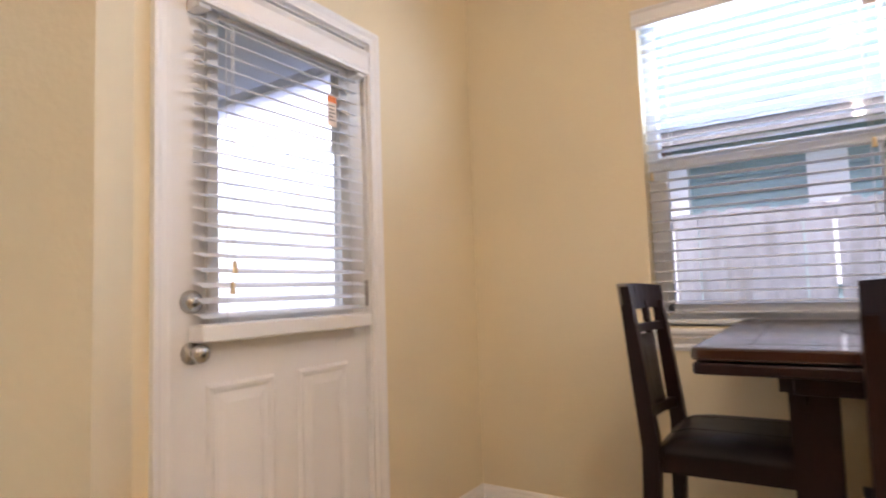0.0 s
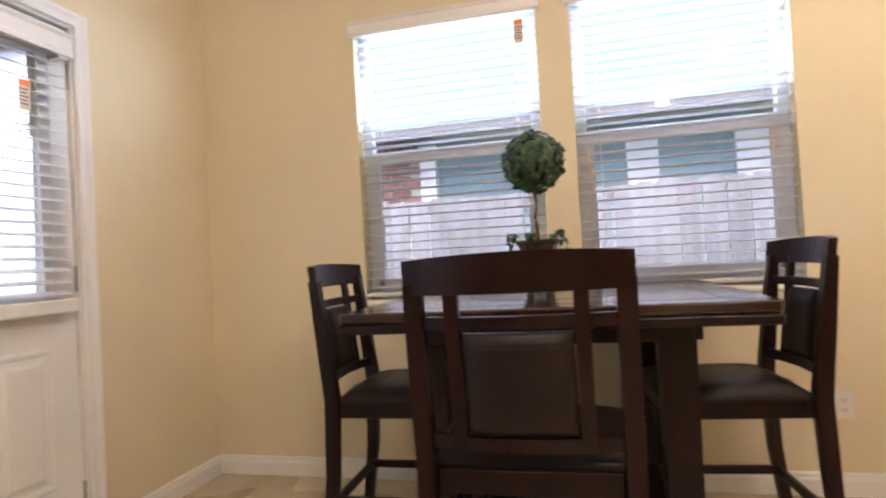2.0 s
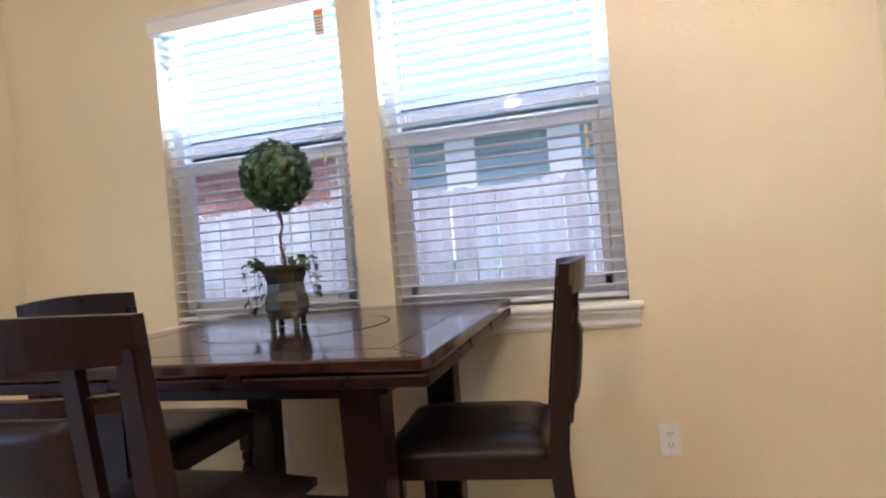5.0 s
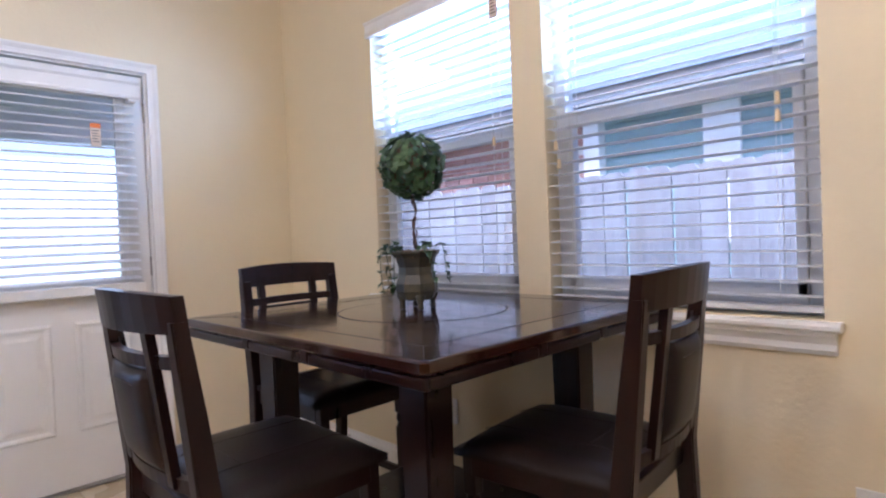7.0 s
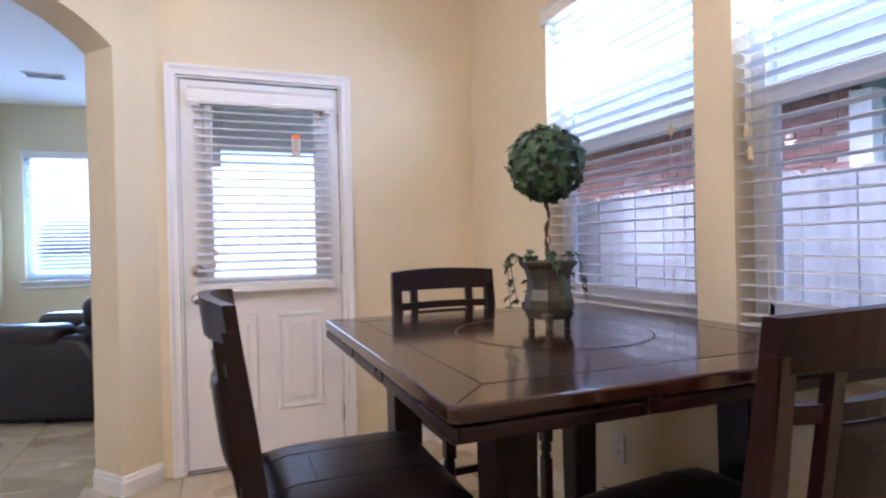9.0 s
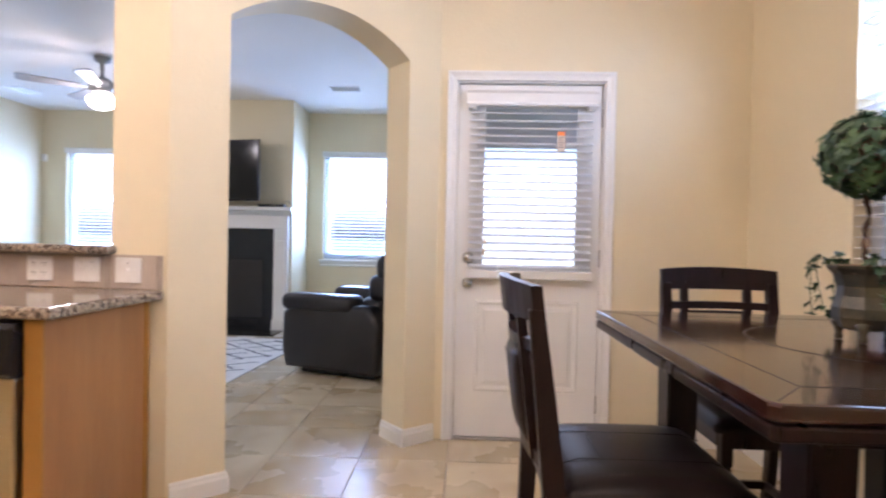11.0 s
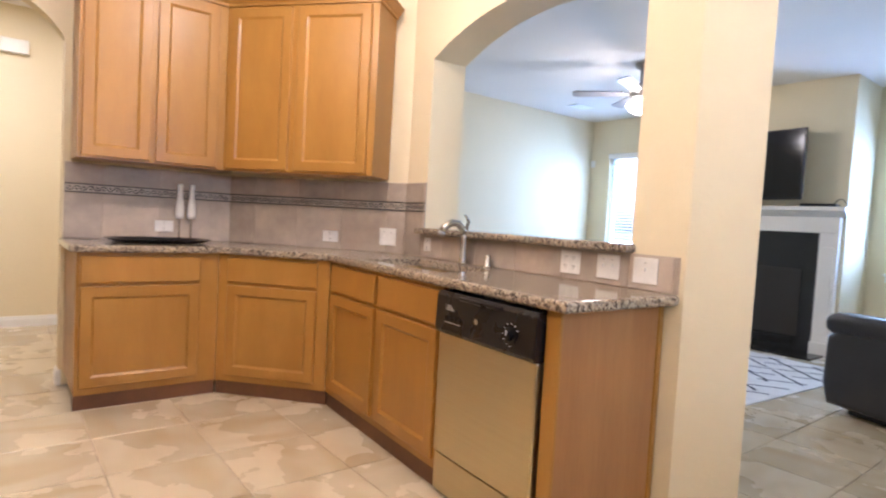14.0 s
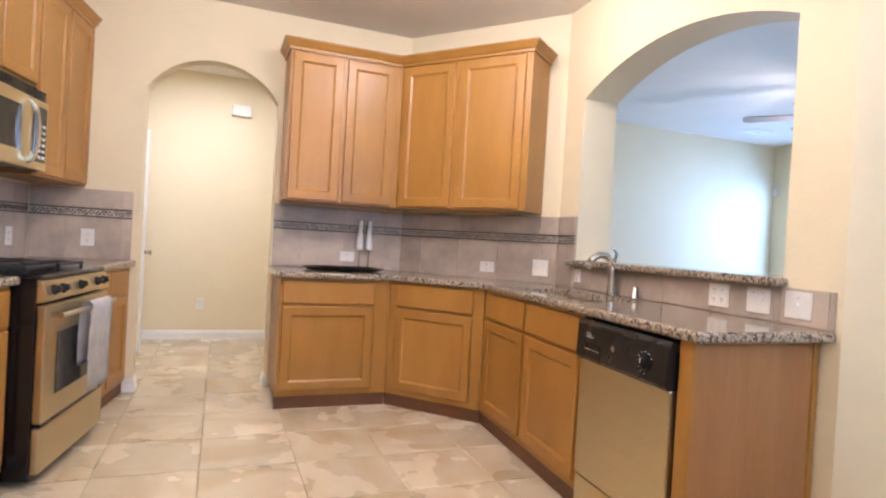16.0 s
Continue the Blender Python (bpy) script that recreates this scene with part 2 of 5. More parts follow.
GRASS = material("lawn", (0.10, 0.14, 0.05), 0.9, second=(0.06, 0.09, 0.03), scale=2, fine=60, bump=0.8, depth=0.02)
CONCRETE = material("patio_concrete", (0.60, 0.585, 0.56), 0.85, scale=2, fine=60, bump=0.3)
PATIOBEAM = material("patio_cover_paint", (0.74, 0.75, 0.78), 0.7, scale=3, fine=50)
# added translucency stands in for bounced light on the solid deck's underside
PATIODECK = material("lightened_patio_deck", (0.86, 0.87, 0.90), 0.9, scale=3, fine=50)
let_through(PATIODECK, (0.88, 0.89, 0.92), 0.92)
RUGWHITE = material("ivory_rug_pile", (0.74, 0.72, 0.68), 0.95, fine=240, bump=0.9, depth=0.006)
RUGBLACK = material("charcoal_rug_pile", (0.035, 0.035, 0.045), 0.95, fine=240, bump=0.9, depth=0.006)
SCREEN = material("black_tv_screen", (0.008, 0.008, 0.010), 0.12, scale=2, fine=10, bump=0, rough_var=0.02)
FIREBOX = material("near_black_firebox", (0.020, 0.018, 0.017), 0.6, fine=40, bump=0.3)
SLATE = material("black_slate_surround", (0.018, 0.018, 0.020), 0.15, fine=20, bump=0.02)
BULB = glow("frosted_lamp_glass", (1.0, 0.93, 0.82), 6.0)
CANGLOW = glow("can_light_lens", (1.0, 0.80, 0.55), 14.0)
BRUSHED = material("brushed_nickel", (0.45, 0.43, 0.41), 0.35, 1.0, fine=80)
BLADE = material("fan_blade_grey", (0.33, 0.31, 0.30), 0.5, fine=40, stretch=(1, 8, 8))
WARMPLATE = material("white_wallbox", (0.80, 0.78, 0.73), 0.5, fine=60)


# ---- mesh helpers ----
def link(name, bm, mat, parent=None, label=""):
    me = bpy.data.meshes.new(name)
    bmesh.ops.recalc_face_normals(bm, faces=bm.faces)
    bm.to_mesh(me)
    bm.free()
    me.materials.append(mat)
    ob = new(name, me)
    if parent:
        ob.parent = parent
    if label:
        ob["label"] = label
    return ob


def part(name, bm, mat, parent, label=""):
    return link(name, bm, mat, parent, label)


def thing(name, m, label, category, group=""):
    ob = new(name)
    ob.empty_display_size = 0.1
    ob.matrix_world = m
    return tagged(ob, label, category, group)


def structure(ob, label="", category=""):
    return tagged(ob, label, category, "", "structure")


def box(bm, x0, x1, y0, y1, z0, z1, bev=0.0, seg=2):
    r = bmesh.ops.create_cube(bm, size=1)
    vs = r["verts"]
    for v in vs:
        v.co = Vector(((x0 + x1) / 2 + v.co.x * (x1 - x0), (y0 + y1) / 2 + v.co.y * (y1 - y0), (z0 + z1) / 2 + v.co.z * (z1 - z0)))
    if bev:
        es = list({e for v in vs for e in v.link_edges})
        bmesh.ops.bevel(bm, geom=es, offset=bev, segments=seg, profile=0.5, affect="EDGES")
    return bm


def B(*a, **k):
    return box(bmesh.new(), *a, **k)


def cyl(bm, p0, p1, r0, r1=None, seg=20, caps=True):
    p0, p1 = Vector(p0), Vector(p1)
    r1 = r0 if r1 is None else r1
    d = p1 - p0
    m = Matrix.Translation((p0 + p1) / 2) @ d.to_track_quat("Z", "Y").to_matrix().to_4x4()
    bmesh.ops.create_cone(bm, cap_ends=caps, segments=seg, radius1=r0, radius2=r1, depth=d.length, matrix=m)
    return bm


def lathe(bm, profile, seg=24, centre=(0, 0, 0), cap=True, flat=None):
    """Turns (radius, height) pairs round z; flat keeps that many flat sides."""
    n = flat or seg
    rings = []
    for r, z in profile:
        rings.append([bm.verts.new((centre[0] + r * math.cos(2 * math.pi * i / n), centre[1] + r * math.sin(2 * math.pi * i / n), centre[2] + z)) for i in range(n)])
    for a, b in zip(rings, rings[1:]):
        for i in range(n):
            bm.faces.new((a[i], a[(i + 1) % n], b[(i + 1) % n], b[i]))
    if cap:
        bm.faces.new(rings[0][::-1])
        bm.faces.new(rings[-1])
    return bm


def tube(bm, pts, r, seg=10, taper=None):
    pts = [Vector(p) for p in pts]
    rings = []
    for i, p in enumerate(pts):
        d = (pts[min(i + 1, len(pts) - 1)] - pts[max(i - 1, 0)]).normalized()
        q = d.to_track_quat("Z", "Y")
        rr = r if taper is None else r + (taper - r) * i / (len(pts) - 1)
        rings.append([bm.verts.new(p + q @ Vector((rr * math.cos(2 * math.pi * k / seg), rr * math.sin(2 * math.pi * k / seg), 0))) for k in range(seg)])
    for a, b in zip(rings, rings[1:]):
        for k in range(seg):
            bm.faces.new((a[k], a[(k + 1) % seg], b[(k + 1) % seg], b[k]))
    bm.faces.new(rings[0][::-1])
    bm.faces.new(rings[-1])
    return bm


def prism(bm, outline, h0, h1, axis="z", bev=0.0, seg=2):
    """Extrudes a 2D outline between two heights along an axis."""
    def at(a, b, h):
        return {"z": (a, b, h), "y": (a, h, b), "x": (h, a, b)}[axis]
    lo = [bm.verts.new(at(a, b, h0)) for a, b in outline]
    hi = [bm.verts.new(at(a, b, h1)) for a, b in outline]
    n = len(outline)
    fs = [bm.faces.new(lo), bm.faces.new(hi[::-1])]
    for i in range(n):
        fs.append(bm.faces.new((lo[i], hi[i], hi[(i + 1) % n], lo[(i + 1) % n])))
    if bev:
        es = [e for e in fs[0].edges] + [e for e in fs[1].edges]
        bmesh.ops.bevel(bm, geom=es, offset=bev, segments=seg, profile=0.5, affect="EDGES")
    return bm


def smooth(ob, on=True):
    for p in ob.data.polygons:
        p.use_smooth = on
    return ob


def arc_z(s, s0, s1, spring, rise):
    """Height of a segmental arch over a chord."""
    if rise <= 0:
        return spring
    c = (s1 - s0) / 2
    r = (c * c + rise * rise) / (2 * rise)
    u = min(c, abs(s - (s0 + s1) / 2))
    return spring + rise - r + math.sqrt(r * r - u * u)


def wall(name, p0, p1, thick, openings=(), z0=0.0, z1=2.80, mat=None, label="beige painted orange-peel textured wall"):
    """A wall whose seen face runs from p0 to p1; thick goes to the right of that way (negative: to the left).
    openings: (from, to, sill, spring, rise)."""
    p0, p1 = Vector((*p0, 0)), Vector((*p1, 0))
    length = (p1 - p0).length
    u = (p1 - p0) / length
    n = Vector((u.y, -u.x, 0)) * thick
    bm = bmesh.new()
    marks = {0.0, length}
    for a, b, _, _, rise in openings:
        marks |= {a, b} if rise <= 0 else {a + (b - a) * i / 28 for i in range(29)}
    marks = sorted(marks)

    def quad(*pts):
        bm.faces.new([bm.verts.new(p) for p in pts])

    def slab(a, b, za, zb, ta, tb):
        P = lambda s, z, back: p0 + u * s + (n if back else Vector()) + Vector((0, 0, z))
        quad(P(a, za, 0), P(b, zb, 0), P(b, tb, 0), P(a, ta, 0))
        quad(P(a, za, 1), P(a, ta, 1), P(b, tb, 1), P(b, zb, 1))
        quad(P(a, za, 0), P(a, za, 1), P(b, zb, 1), P(b, zb, 0))
        quad(P(a, ta, 0), P(b, tb, 0), P(b, tb, 1), P(a, ta, 1))

    def side(s, za, zb):
        P = lambda z, back: p0 + u * s + (n if back else Vector()) + Vector((0, 0, z))
        quad(P(za, 0), P(zb, 0), P(zb, 1), P(za, 1))

    for a, b in zip(marks, marks[1:]):
        mid = (a + b) / 2
        hole = next((o for o in openings if o[0] < mid < o[1]), None)
        if hole is None:
            slab(a, b, z0, z0, z1, z1)
        else:
            s0, s1, sill, spring, rise = hole
            slab(a, b, arc_z(a, s0, s1, spring, rise), arc_z(b, s0, s1, spring, rise), z1, z1)
            if sill > z0:
                slab(a, b, z0, z0, sill, sill)
    side(0, z0, z1)
    side(length, z0, z1)
    for s0, s1, sill, spring, rise in openings:
        side(s0, sill, spring)
        side(s1, sill, spring)
    bmesh.ops.remove_doubles(bm, verts=bm.verts, dist=0.0005)
    return structure(link(name, bm, mat or PAINT), label, "wall")


def run(name, pts, profile, mat, label, category="baseboard", closed=False):
    """Sweeps a small (out, up) profile along plan points; out is to the left of the way."""
    bm = bmesh.new()
    rows = []
    P = [Vector((*p, 0)) for p in pts]
    for i, p in enumerate(P):
        d0 = (P[i] - P[i - 1]).normalized() if i else (P[1] - P[0]).normalized()
        d1 = (P[i + 1] - P[i]).normalized() if i < len(P) - 1 else d0
        n0, n1 = Vector((-d0.y, d0.x, 0)), Vector((-d1.y, d1.x, 0))
        mit = (n0 + n1)
        mit = mit / max(0.3, mit.dot(n0))
        rows.append([bm.verts.new(p + mit * o + Vector((0, 0, z))) for o, z in profile])
    k = len(profile)
    for a, b in zip(rows, rows[1:]):
        for j in range(k):
            bm.faces.new((a[j], a[(j + 1) % k], b[(j + 1) % k], b[j]))
    bm.faces.new(rows[0])
    bm.faces.new(rows[-1][::-1])
    return structure(link(name, bm, mat), label, category)


# ---- structure ----
CEIL = 2.80
A, C0 = Vector((-0.457, 1.412)), Vector((0.475, 0.33))
AU = (C0 - A).normalized()
AN = Vector((AU.y, -AU.x))


EAST_TURN = Matrix.Translation((3.43, -2.737, 0)) @ Matrix.Rotation(radians(-8.5), 4, "Z") @ Matrix.Translation((-3.43, 2.737, 0))


def on_east(x, y, z=0.0):
    """A place in the cooking run, which stands 8.5 degrees off the y axis; local x runs south, the room at -y."""
    return EAST_TURN @ pose(x, y, z, 0, 0, -90)


LEAN = 2.85  # the pass-through wall stands this many degrees off the y axis


def pass_x(y):
    return C0.x + (y - C0.y) * math.tan(radians(LEAN))


def on_pass(y, z=0.0, out=0.0):
    """A place on the kitchen face of the pass-through wall; local x runs north, the room at -y."""
    return pose(pass_x(y) + out, y, z, 0, 0, 90 - LEAN)


def along(s, back=0.0):
    p = A + AU * s + AN * back
    return (p.x, p.y)


floor = structure(link("floor", B(-4.9, 4.75, -5.0, 3.31, -0.12, -0.004), GROUT), "beige travertine-look tile floor with grout joints", "floor")
structure(link("ceiling", B(-4.9, 4.75, -5.0, 3.31, CEIL, CEIL + 0.1), CEILING), "white textured ceiling", "ceiling")
wall("wall_north", (-0.60, 3.16), (3.32, 3.16), -0.15, [(1.01, 1.91, 0.875, 2.25, 0), (2.062, 2.962, 0.875, 2.25, 0)])
wall("wall_west", (-0.457, 1.412), (-0.457, 3.16), -0.12, [(0.096, 0.943, 0, 2.065, 0)])
wall("wall_arch", tuple(A), tuple(C0), 0.22, [(0.213, 1.183, 0, 2.13, 0.168)])
wall("wall_pass", tuple(C0), (pass_x(-1.705), -1.705), 0.25, [(0.25, 1.805, 1.06, 2.157, 0.178)])
wall("wall_corner", (pass_x(-1.705), -1.705), (1.20, -2.74), 0.12)
wall("wall_south", (1.20, -2.74), (3.87, -2.74), 0.12, [(1.015, 1.89, 0, 2.125, 0.245)])
wall("wall_east", (3.7455, -2.787), (4.387, 1.505), 0.12)
wall("wall_jog", (4.387, 1.505), (3.20, 2.3), 0.12)
wall("wall_nook", (3.20, 2.3), (3.20, 3.16), 0.12)
wall("wall_living_north", (-0.58, 1.36), (-4.75, 1.36), 0.12)
wall("wall_living_west", (-4.75, 1.48), (-4.75, -4.19), 0.15, [(0.735, 1.805, 0.862, 2.285, 0), (4.26, 5.33, 0.862, 2.285, 0)])
wall("wall_living_south", (-4.75, -4.19), (1.2, -4.19), 0.12)
wall("wall_living_east", (1.2, -4.19), (1.2, -2.82), 0.1)
wall("wall_hall_west", (1.3, -2.86), (1.3, -4.82), -0.09)
wall("wall_hall_south", (1.3, -4.82), (3.97, -4.82), 0.12)
wall("wall_hall_east", (3.87, -4.82), (3.87, -2.86), 0.1)
BASE = [(0, 0), (0.015, 0), (0.015, 0.065), (0.010, 0.078), (0.010, 0.086), (0.005, 0.095), (0, 0.095)]
BL = "white painted baseboard"
run("baseboard", [(4.387, 1.505), (3.20, 2.3), (3.20, 3.16), (-0.457, 3.16), (-0.457, 2.41)], BASE, TRIM, BL)
run("baseboard", [along(0.01), along(0.213), along(0.213, 0.22)], BASE, TRIM, BL)
run("baseboard", [along(1.183, 0.22), along(1.183), along(1.415)], BASE, TRIM, BL)
run("baseboard", [(3.09, -2.86), (3.09, -2.74), (3.155, -2.74)], BASE, TRIM, BL)
run("baseboard", [(2.20, -2.74), (2.215, -2.74), (2.215, -2.86)], BASE, TRIM, BL)
run("baseboard", [(1.39, -4.82), (3.87, -4.82)], BASE, TRIM, BL)
run("baseboard", [(-4.75, 1.36), (-4.75, -0.53)], BASE, TRIM, BL)
run("baseboard", [(-4.75, -2.25), (-4.75, -4.19), (1.2, -4.19)], BASE, TRIM, BL)


# ---- windows, blinds ----
def shared(name, me, parent, m):
    ob = new(name, me)
    ob.parent = parent
    ob.matrix_local = m
    return ob


def mesh_of(bm, name, mat):
    me = bpy.data.meshes.new(name)
    bmesh.ops.recalc_face_normals(bm, faces=bm.faces)
    bm.to_mesh(me)
    bm.free()
    me.materials.append(mat)
    return me


def window(name, m, w, z0, z1, sill=True):
    """Single-hung window; local x along the wall, the room at -y, the wall's face at y = 0."""
    root = thing(name, m, "white vinyl single-hung window with two sashes", "window")
    root["kind"] = "structure"
    y0, y1, f = 0.075, 0.13, 0.05
    bm = bmesh.new()
    box(bm, 0, f, y0, y1, z0, z1, 0.006)
    box(bm, w - f, w, y0, y1, z0, z1, 0.006)
    box(bm, f, w - f, y0, y1, z1 - f, z1, 0.006)
    box(bm, f, w - f, y0, y1, z0, z0 + 0.055, 0.006)
    part("window_frame", bm, VINYL, root)
    mid = z0 + (z1 - z0) * 0.515
    part("meeting_rail", B(f, w - f, y0 - 0.012, y1 - 0.01, mid - 0.028, mid + 0.028, 0.006), VINYL, root)
    bm = bmesh.new()
    box(bm, f, f + 0.03, y0 - 0.008, y0 + 0.03, z0 + 0.055, mid - 0.028, 0.004)
    box(bm, w - f - 0.03, w - f, y0 - 0.008, y0 + 0.03, z0 + 0.055, mid - 0.028, 0.004)
    box(bm, f, w - f, y0 - 0.008, y0 + 0.03, z0 + 0.055, z0 + 0.095, 0.004)
    part("lower_sash", bm, VINYL, root)
    for za, zb, y in ((z0 + 0.09, mid - 0.02, 0.092), (mid + 0.02, z1 - f, 0.112)):
        g = part("pane", B(f - 0.005, w - f + 0.005, y, y + 0.004, za, zb), GLASS, root)
        g.visible_shadow = False
    if sill:
        bm = bmesh.new()
        prism(bm, [(0.075, 0), (-0.04, 0), (-0.05, 0.008), (-0.05, 0.018), (-0.04, 0.026), (0.075, 0.026)], -0.045, w + 0.045, "x", 0.003)
        for v in bm.verts:
            v.co.z += z0 - 0.03
        part("window_sill", bm, TRIM, root)
        bm = bmesh.new()
        prism(bm, [(0, 0), (-0.012, 0), (-0.020, 0.014), (-0.014, 0.03), (-0.026, 0.05), (-0.034, 0.055), (-0.034, 0.066), (0, 0.066)], -0.03, w + 0.03, "x")
        for v in bm.verts:
            v.co.z += z0 - 0.0965
        part("apron", bm, TRIM, root)
    return root


SLATS = {}


def blind(m, w, z0, z1, label, step=0.0435, tilt=-2, depth=0.05, valance=0.075, tag_at=None, out=0.012, cords=(0.12, 0.88)):
    """Horizontal slat blind; local x along, the room at -y."""
    root = thing("window_blind", m, label, "blind", "window blinds")
    bm = bmesh.new()
    prism(bm, [(0.004, 0), (-out - 0.006, 0), (-out - 0.010, 0.012), (-out - 0.006, 0.02), (-out - 0.006, valance - 0.016), (-out - 0.016, valance - 0.004),
               (-out - 0.016, valance), (0.004, valance)], -0.018, w + 0.018, "x")
    for v in bm.verts:
        v.co.z += z1 - valance + 0.012
    part("valance", bm, TRIM, root)
    part("bottom_rail", B(0.004, w - 0.004, 0.006, 0.006 + depth, z0, z0 + 0.018, 0.004), SLAT, root)
    key = (round(w, 3), depth)
    if key not in SLATS:
        bm = bmesh.new()
        n = 6
        top = [[bm.verts.new((x, -depth / 2 + depth * i / n, 0.0030 * (1 - (2 * i / n - 1) ** 2))) for x in (0.006, w - 0.006)] for i in range(n + 1)]
        bot = [[bm.verts.new((v.co.x, v.co.y, v.co.z - 0.0026)) for v in row] for row in top]
        for i in range(n):
            bm.faces.new((top[i][0], top[i][1], top[i + 1][1], top[i + 1][0]))
            bm.faces.new((bot[i][0], bot[i + 1][0], bot[i + 1][1], bot[i][1]))
            for s in (0, 1):
                bm.faces.new((top[i][s], top[i + 1][s], bot[i + 1][s], bot[i][s]))
        for i in (0, n):
            bm.faces.new((top[i][0], bot[i][0], bot[i][1], top[i][1]))
        SLATS[key] = mesh_of(bm, "slat", SLAT)
    z = z0 + 0.045
    rnd = random.Random(int(w * 1000))
    while z < z1 - valance * 0.6:
        shared("slat", SLATS[key], root, pose(0, 0.006 + depth / 2, z, tilt + rnd.uniform(-1.2, 1.2), rnd.uniform(-0.08, 0.08), 0))
        z += step
    for c in cords:
        bm = bmesh.new()
        for y in (0.004, 0.008 + depth):
            cyl(bm, (c * w, y, z0), (c * w, y, z1 - valance), 0.0012, seg=6)
        part("ladder_cord", bm, CORD, root)
    return root


def tassel(root, x, y, z, ztop):
    part("pull_cord", cyl(bmesh.new(), (x, y, z + 0.02), (x, y, ztop), 0.0011, seg=6), CORD, root)
    bm = bmesh.new()
    lathe(bm, [(0.003, 0.035), (0.006, 0.03), (0.0075, 0.008), (0.009, 0.0), (0.005, -0.002)], 10, (x, y, z))
    part("tassel", bm, TASSEL, root)


def warning_tag(root, x, y, z, w=0.045, h=0.11):
    tag = part("warning_tag", B(x, x + w, y - 0.001, y, z - h, z, 0), PRINT, root, "small paper warning tag with an orange header")
    part("tag_header", B(x, x + w, y - 0.0016, y - 0.001, z - h * 0.2, z), ORANGE, tag)
    bm = bmesh.new()
    for i in range(5):
        box(bm, x + 0.006, x + w - 0.008 - 0.006 * (i % 2), y - 0.0014, y - 0.001, z - h * (0.34 + 0.12 * i), z - h * (0.30 + 0.12 * i))
    part("tag_lines", bm, SLOT, tag)


W1, W2 = pose(0.41, 3.16, 0), pose(1.462, 3.16, 0)
window("window_1", W1, 0.90, 0.875, 2.25)
window("window_2", W2, 0.90, 0.875, 2.25)
b1 = blind(W1, 0.90, 0.89, 2.245, "white slatted blind, lowered and open, beside the table")
b2 = blind(W2, 0.90, 0.89, 2.245, "white slatted blind, lowered and open, beside the table")
tassel(b1, 0.03, -0.004, 1.50, 2.2)
tassel(b1, 0.80, -0.004, 1.52, 2.2)
for tx, tz in ((0.05, 1.46), (0.062, 1.39), (0.80, 1.49), (0.80, 1.44)):
    tassel(b2, tx, -0.004, tz, 2.2)
warning_tag(b1, 0.80, -0.004, 2.15)
WL1, WL2 = pose(-4.75, -0.325, 0, 0, 0, 90), pose(-4.75, -3.85, 0, 0, 0, 90)
for name, m, w in (("window_3", WL1, 1.07), ("window_4", WL2, 1.07)):
    window(name, m, w, 0.862, 2.285)
    blind(m, w, 0.877, 2.28, "white slatted blind, lowered and open, in the living room")


